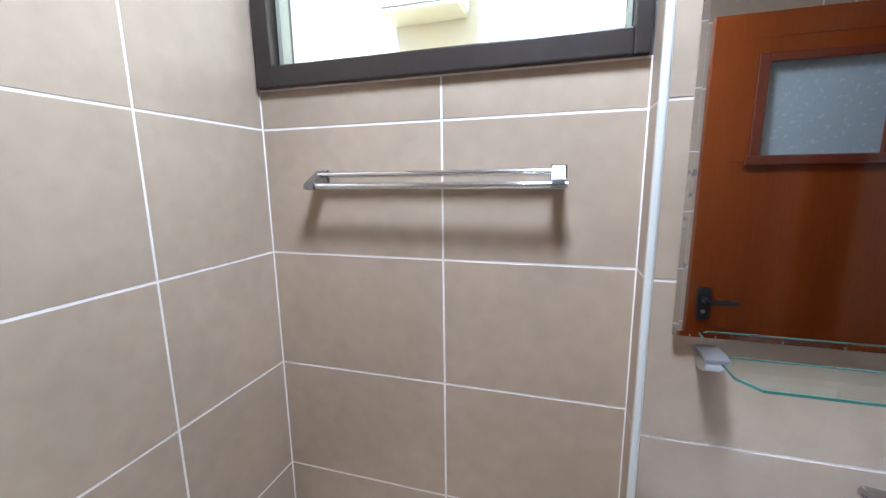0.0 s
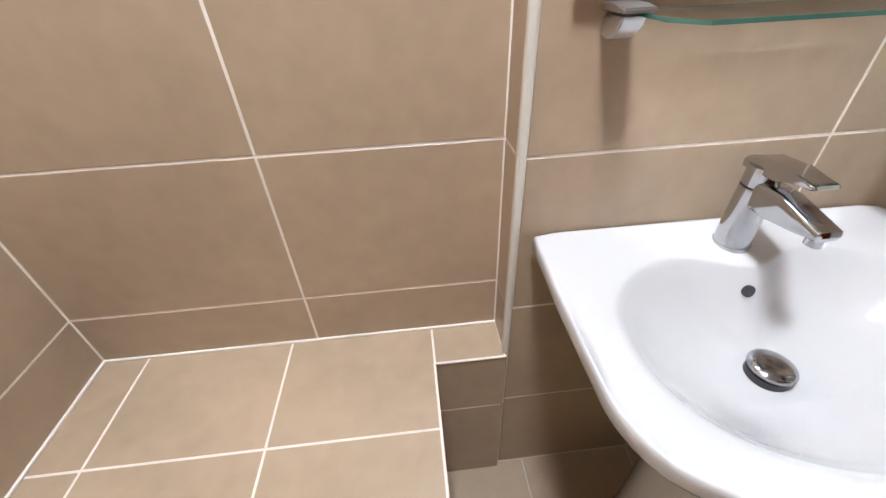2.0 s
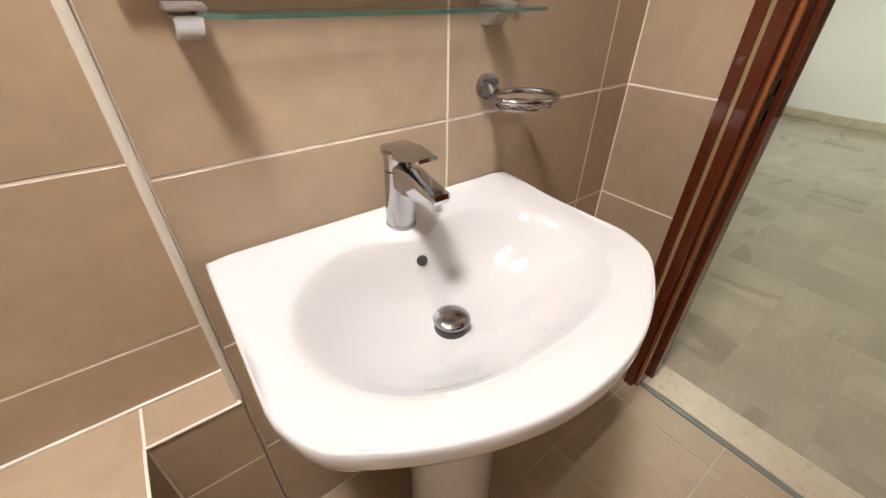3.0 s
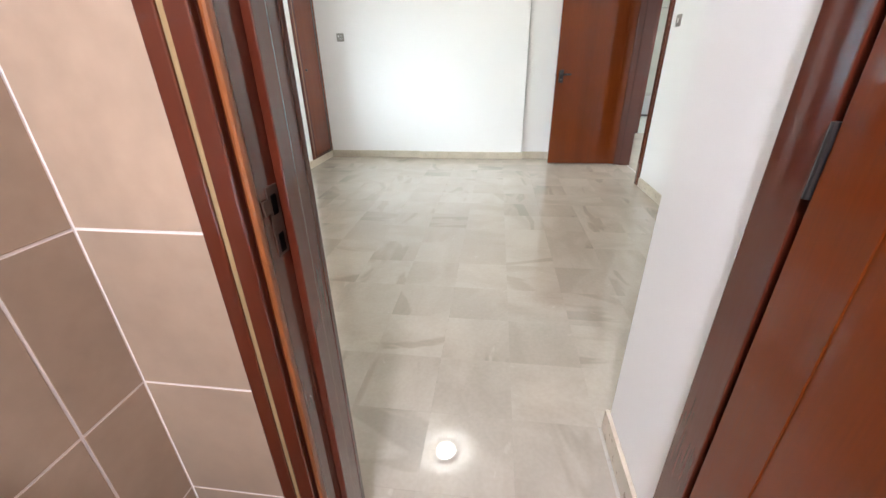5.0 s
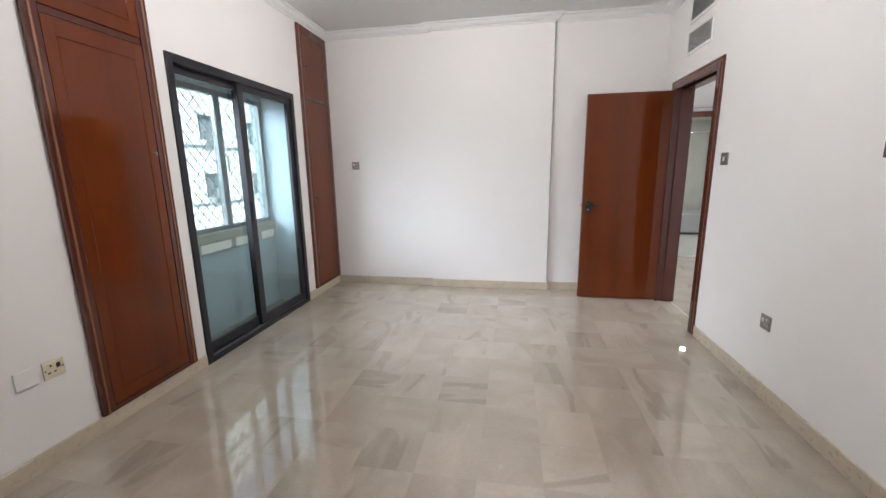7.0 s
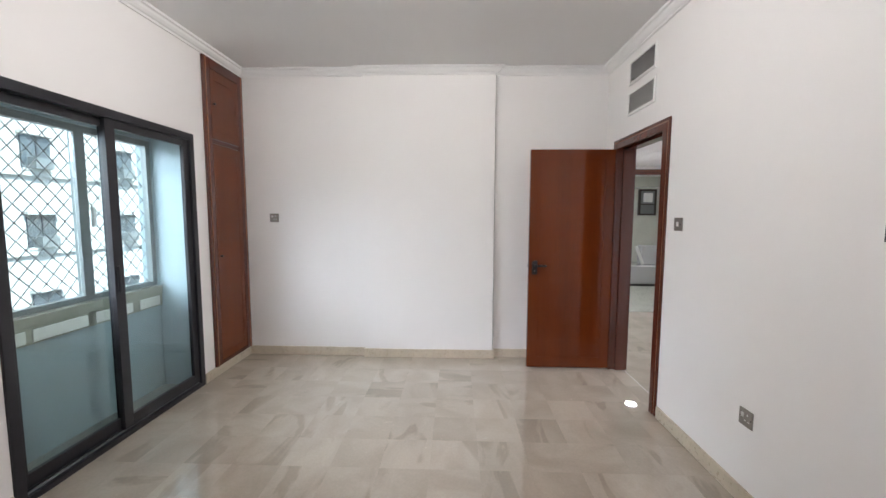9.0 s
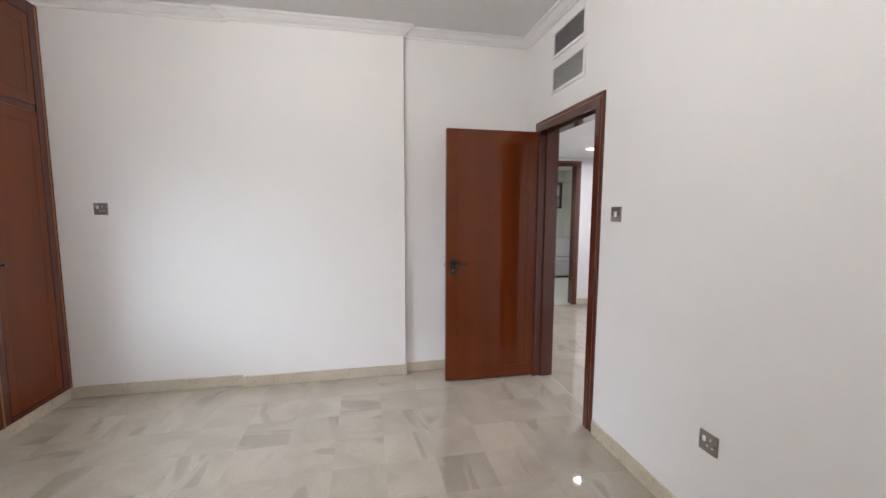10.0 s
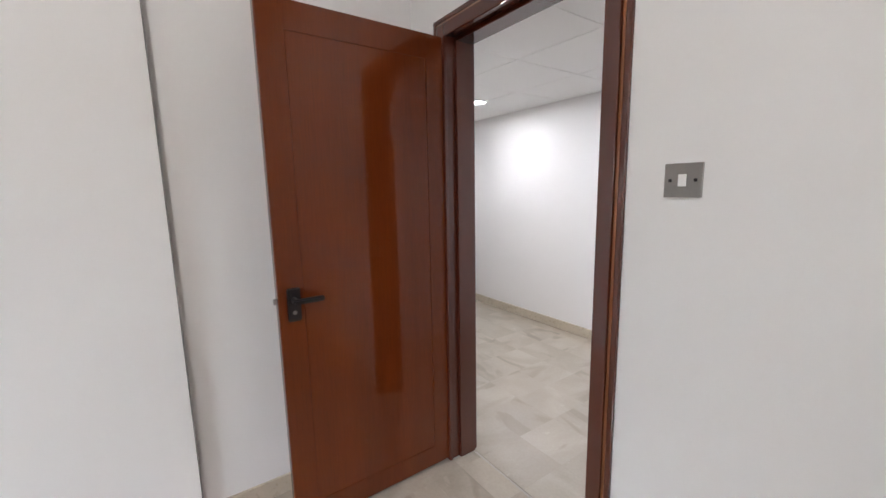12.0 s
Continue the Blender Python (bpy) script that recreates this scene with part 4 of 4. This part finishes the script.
smooth_sharp(part("body", rods(((FX, FY, RIM - 0.008), (FX, FY, RIM + 0.003), 0.0265, 32), ((FX, FY, RIM + 0.001), (FX, FY + 0.001, RIM + 0.098), 0.0258, 32, 0.0225)), TAP_CHROME, tap))
smooth_sharp(part("spout", profile([(0.0, 0.068), (0.024, 0.070), (0.036, 0.078), (0.052, 0.0815), (0.094, 0.081), (0.117, 0.083), (0.12, 0.09), (0.118, 0.097), (0.05, 0.112), (0.015, 0.112), (0.0, 0.104)], 0.036, 0.007), TAP_CHROME, tap))
smooth_sharp(part("aerator", rods(((FX, FY - 0.106, RIM + 0.085), (FX, FY - 0.106, RIM + 0.071), 0.0105, 20)), TAP_CHROME, tap))
smooth_sharp(part("cap", rods(((FX, FY + 0.001, RIM + 0.1005), (FX, FY + 0.001, RIM + 0.129), 0.0222, 32, 0.0228)), TAP_CHROME, tap))
smooth_sharp(part("lever", profile([(-0.025, 0.119), (0.018, 0.121), (0.03, 0.126), (0.055, 0.131), (0.082, 0.134), (0.087, 0.137), (0.084, 0.141), (0.04, 0.146), (0.0, 0.144), (-0.02, 0.138), (-0.026, 0.130)], 0.035, 0.006), TAP_CHROME, tap))
part("collar", rods(((FX, FY + 0.001, RIM + 0.097), (FX, FY + 0.001, RIM + 0.101), 0.0205, 24)), DARK, tap)

# ---- second bathroom, seen through two doorways ----
tub = thing("bathtub", (10.45, -3.4, 0), "white bathtub against the far tiled wall", "bathtub")
part("body", boxes((10.1, 10.84, -4.19, -2.4, 0.04, 0.42), bevel=0.03), CERAMIC, tub)
part("plinth", boxes((10.12, 10.84, -4.19, -2.4, 0.0, 0.04)), DARK, tub)
cis = thing("toilet_cistern", (10.4, -3.8, 0.42), "white cistern with a raised seat lid beside the bath", "toilet")
part("tank", boxes((10.3, 10.52, -4.12, -3.6, 0.42, 0.83), bevel=0.03), CERAMIC, cis)
lid = box(bmesh.new(), 10.27, 10.3, -0.2, 0.2, -0.03, 0.03, bevel=0.012)
bmesh.ops.transform(lid, verts=lid.verts, matrix=Matrix.Translation((0, -3.55, 0.62)) @ pose(0, 0, 0, 68))
part("seat_lid", lid, PLASTIC, cis, "white seat lid tilted up")
cu = thing("window_3", (10.8, -3.9, 1.45), "dark-framed small window of the second bathroom", "window", kind="structure")
for d in ((-4.1, -4.06, 1.45, 2.02), (-3.76, -3.72, 1.45, 2.02), (-4.06, -3.76, 1.98, 2.02), (-4.06, -3.76, 1.45, 1.49), (-4.06, -3.76, 1.68, 1.705)):
    part("window_frame", boxes((10.79, 10.85, *d), bevel=0.004), ALU_BROWN, cu)
part("pane", boxes((10.82, 10.83, -4.07, -3.75, 1.48, 1.99)), FROST, cu, "grey frosted pane")
part("extractor_fan", boxes((10.76, 10.82, -4.0, -3.82, 1.74, 1.94), bevel=0.012), PLASTIC, cu, "white extractor fan in the window")
rl = thing("shower_rail", (10.1, -3.0, 2.0), "chrome shower curtain rail across the bath", "shower rail")
part("rail", rods(((10.1, -4.2, 2.0), (10.1, -1.7, 2.0), 0.013, 12)), CHROME, rl)
part("flange", rods(((10.1, -4.2, 2.0), (10.1, -4.185, 2.0), 0.03, 16)), CHROME, rl)

# ---- the block of flats across the street ----
bl = thing("apartment_building", (14, 17, -9), "pale rendered block of flats with dark windows", "building")
part("wall", boxes((-14, 46, 17.1, 26, -9, 17)), FACADE, bl)
part("parapet", boxes((-14.2, 46.2, 16.9, 26.2, 17, 17.8)), FACADE, bl)
for f in range(8):
    z = -9 + 3.12 * f + 0.2
    part("band", boxes((-14, 46, 16.96, 17.1, z + 2.35, z + 2.6)), FACADE, bl)
wm, far_meshes = None, {}
for f in range(2, 7):
    for c in range(9):
        x, z = 5.2 + 4.05 * c, -5.5 + 3.12 * (f - 1)
        if wm is None:
            ob = part("window", boxes((-0.55, 0.55, -0.05, 0.02, -0.66, 0.66), bevel=0.01), WINDOW_DARK, bl)
            wm = ob.data
        else:
            ob = new("window", wm)
            ob.parent, ob.matrix_parent_inverse = bl, whole(bl).inverted()
        ob.matrix_basis = Matrix.Translation((x, 17.08, z))
        for name, d in (("hood", (-0.64, 0.64, -0.22, 0.02, 0.66, 0.78)), ("sill", (-0.64, 0.64, -0.16, 0.02, -0.74, -0.66)),
                        ("mullion", (-0.03, 0.03, -0.07, -0.04, -0.66, 0.66)), ("cooler", (-0.35, 0.35, -0.4, -0.04, -0.66, -0.22))):
            if name not in far_meshes:
                far_meshes[name] = {}
            if d not in far_meshes[name]:
                made = part(name, boxes(d), {"mullion": ALU_BLACK, "cooler": ALU_GREY}.get(name, FACADE), ob)
                far_meshes[name][d] = made.data
            else:
                made = new(name, far_meshes[name][d])
                made.parent = ob
            made.matrix_parent_inverse = Matrix.Identity(4)

# ---- tiles, slabs: each one a piece ----
CACHE = {}


def piece_mesh(kind, w, h, material, depth=0.009, edge=0.0006):
    key = (material.name, round(w, 4), round(h, 4))
    if key not in CACHE:
        verts = []
        for z, k in ((-depth, 0), (-edge, 0), (0, edge)):
            verts += [(sx * (w / 2 - k), sy * (h / 2 - k), z) for sx, sy in ((-1, -1), (1, -1), (1, 1), (-1, 1))]
        faces = [(8, 9, 10, 11)] + [(a + i, a + (i + 1) % 4, b + (i + 1) % 4, b + i) for a, b in ((0, 4), (4, 8)) for i in range(4)]
        me = bpy.data.meshes.new(kind)
        me.from_pydata(verts, [], faces)
        me.materials.append(material)
        CACHE[key] = me
    return CACHE[key]


def piece(kind, parent, centre, u, v, w, h, material, tilt=0.0):
    u, v = Vector(u), Vector(v)
    ob = new(kind, piece_mesh(kind, w, h, material, edge=0.0006 if material is TILE else 0.00008))
    m = Matrix((u, v, u.cross(v))).transposed().to_4x4()
    m.translation = centre
    if tilt:
        m = m @ pose(0, 0, 0, random.uniform(-tilt, tilt), random.uniform(-tilt, tilt))
    ob.matrix_basis = m
    ob.parent, ob.matrix_parent_inverse = parent, whole(parent).inverted()
    return ob


GAP = 0.0047
ROWS_Z = [0.0, 0.311, 0.612, 0.916, 1.216, 1.516, 1.818, 2.119, BCEIL]


def tile_face(parent, u, v, place, us, vs, skip=None):
    """Tiles between the joints us and vs; place(a, b) gives the world point for in-plane coordinates."""
    for a0, a1 in zip(us, us[1:]):
        for b0, b1 in zip(vs, vs[1:]):
            if skip and skip((a0 + a1) / 2, (b0 + b1) / 2):
                continue
            piece("tile", parent, place((a0 + a1) / 2, (b0 + b1) / 2), u, v, abs(a1 - a0) - GAP, abs(b1 - b0) - GAP, TILE, 0.05)


named = {o.name: o for o in scene.objects}
Z = (0, 0, 1)
LOW = [0.488, 0.612, 0.916, 1.216, 1.516, 1.605]
tile_face(named["wall_bath_north"], (1, 0, 0), Z, lambda a, b: (a, BY, b), [BX, -0.153, RX], LOW)
tile_face(named["wall_bath_north"], (1, 0, 0), Z, lambda a, b: (a, BY, b), [BX, -0.153, RX], [2.302, BCEIL])
tile_face(named["wall_bath_north"], (0, -1, 0), Z, lambda a, b: (RX, a, b), [0.868, BY], [0.488, 0.612, 0.916, 1.216, 1.516, 1.818, 2.119, BCEIL])
tile_face(named["wall_bath_north"], (1, 0, 0), Z, lambda a, b: (a, MY, b), [0.252, 0.723, 1.197, EX], ROWS_Z)
tile_face(named["wall_bath_west"], (0, 1, 0), Z, lambda a, b: (BX, a, b), [BSOUTH, -0.253, 0.197, 0.645, BY], ROWS_Z,
          lambda a, b: a > 0.5 and b < 0.45)
tile_face(named["wall_bath_east"], (0, -1, 0), Z, lambda a, b: (EX, a, b), [0.644, MY], ROWS_Z)
tile_face(named["wall_bath_east"], (0, -1, 0), Z, lambda a, b: (EX, a, b), [BSOUTH, -0.172], ROWS_Z)
tile_face(named["wall_bath_east"], (0, -1, 0), Z, lambda a, b: (EX, a, b), [-0.19, 0.2, 0.642], [2.06, BCEIL])
tile_face(named["wall_bath_south"], (-1, 0, 0), Z, lambda a, b: (a, BSOUTH, b), [BX, -0.153, 0.3, 0.75, 1.2, EX], ROWS_Z)

pf = thing("tiled_platform", (-0.25, 0.7, 0), "raised tiled platform in the bathroom alcove", "platform")
PT, PE = 0.488, 0.46
body = part("core", boxes((BX, 0.0973, PE + 0.0007, BY, 0.0, PT - 0.0007), (0.0973, RX + 0.002, 0.8537, BY, 0.0, PT - 0.0007)), GROUT, pf)
tile_face(pf, (1, 0, 0), (0, 1, 0), lambda a, b: (a, b, PT), [BX, -0.51, -0.207, 0.098], [PE, 0.715, BY])
tile_face(pf, (1, 0, 0), (0, 1, 0), lambda a, b: (a, b, PT), [0.098, RX + 0.002], [0.853, BY])
tile_face(pf, (0, 1, 0), Z, lambda a, b: (0.098, a, b), [PE, 0.55, 0.853], [0.0, 0.311, PT])
tile_face(pf, (1, 0, 0), Z, lambda a, b: (a, 0.853, b), [0.099, RX + 0.008], [0.0, 0.311, PT])
tile_face(pf, (1, 0, 0), Z, lambda a, b: (a, PE, b), [BX, -0.51, -0.207, 0.098], [0.0, 0.311, PT])
part("edge_bead", boxes((0.0945, 0.0995, PE, 0.853, PT - 0.003, PT + 0.001), (0.0995, RX + 0.004, 0.8505, 0.8555, PT - 0.003, PT + 0.001), bevel=0.001), GROUT, pf, "white grouted edge")

part("edge_bead", boxes((BX, BX + 0.006, PE, BY - 0.006, PT, PT + 0.005), (BX, RX, BY - 0.006, BY, PT, PT + 0.005), bevel=0.0015), GROUT, pf, "white grouted wall joint")
fx = [1.228 - 0.302 * k for k in range(6, -1, -1)] + [1.328]
fy = [BSOUTH] + [0.592 - 0.302 * k for k in range(4, -1, -1)] + [MY]
fx[0] = BX
tile_face(named["bath_floor_bed"], (1, 0, 0), (0, 1, 0), lambda a, b: (a, b, 0.0), fx, fy, lambda a, b: a < 0.05 and b > 0.62)
structure("threshold", boxes((1.346, 1.473, DOOR_S, DOOR_N, -0.03, 0.008), bevel=0.003), SKIRT, "pale marble door threshold", "threshold")
structure("threshold_strip", boxes((1.329, 1.346, DOOR_S, DOOR_N, -0.03, 0.003), bevel=0.001), ALU_GREY, "worn grey metal strip at the threshold", "threshold")

# square marble tiles on one grid through bedroom and hall, each laid with its veins turned at random
rng = random.Random(7)
PITCH, GX, GY = 0.2885, 1.845, 0.148


def lay(x0, x1, y0, y1):
    for i in range(math.floor((x0 - GX) / PITCH), math.ceil((x1 - GX) / PITCH)):
        for j in range(math.floor((y0 - GY) / PITCH), math.ceil((y1 - GY) / PITCH)):
            a, b = max(x0, GX + i * PITCH), min(x1, GX + (i + 1) * PITCH)
            c, d = max(y0, GY + j * PITCH), min(y1, GY + (j + 1) * PITCH)
            turn = rng.choice((0, 0, 0, 1, 1, 2, 2, 3))
            if b - a < 0.03 or d - c < 0.03:
                continue
            u, v = (((1, 0, 0), (0, 1, 0)), ((0, 1, 0), (-1, 0, 0)), ((-1, 0, 0), (0, -1, 0)), ((0, -1, 0), (1, 0, 0)))[turn]
            w, h = (b - a, d - c) if turn % 2 == 0 else (d - c, b - a)
            piece("tile", named["floor"], ((a + b) / 2, (c + d) / 2, 0.0), u, v, w - 0.0002, h - 0.0002, MARBLE)


lay(1.4735, 1.845, -0.166, 2.5)
lay(1.845, 5.975, SOUTH, 2.5)
lay(4.884, 5.662, SOUTH - 0.14, SOUTH)
lay(4.2, 7.95, -3.15, SOUTH - 0.14)
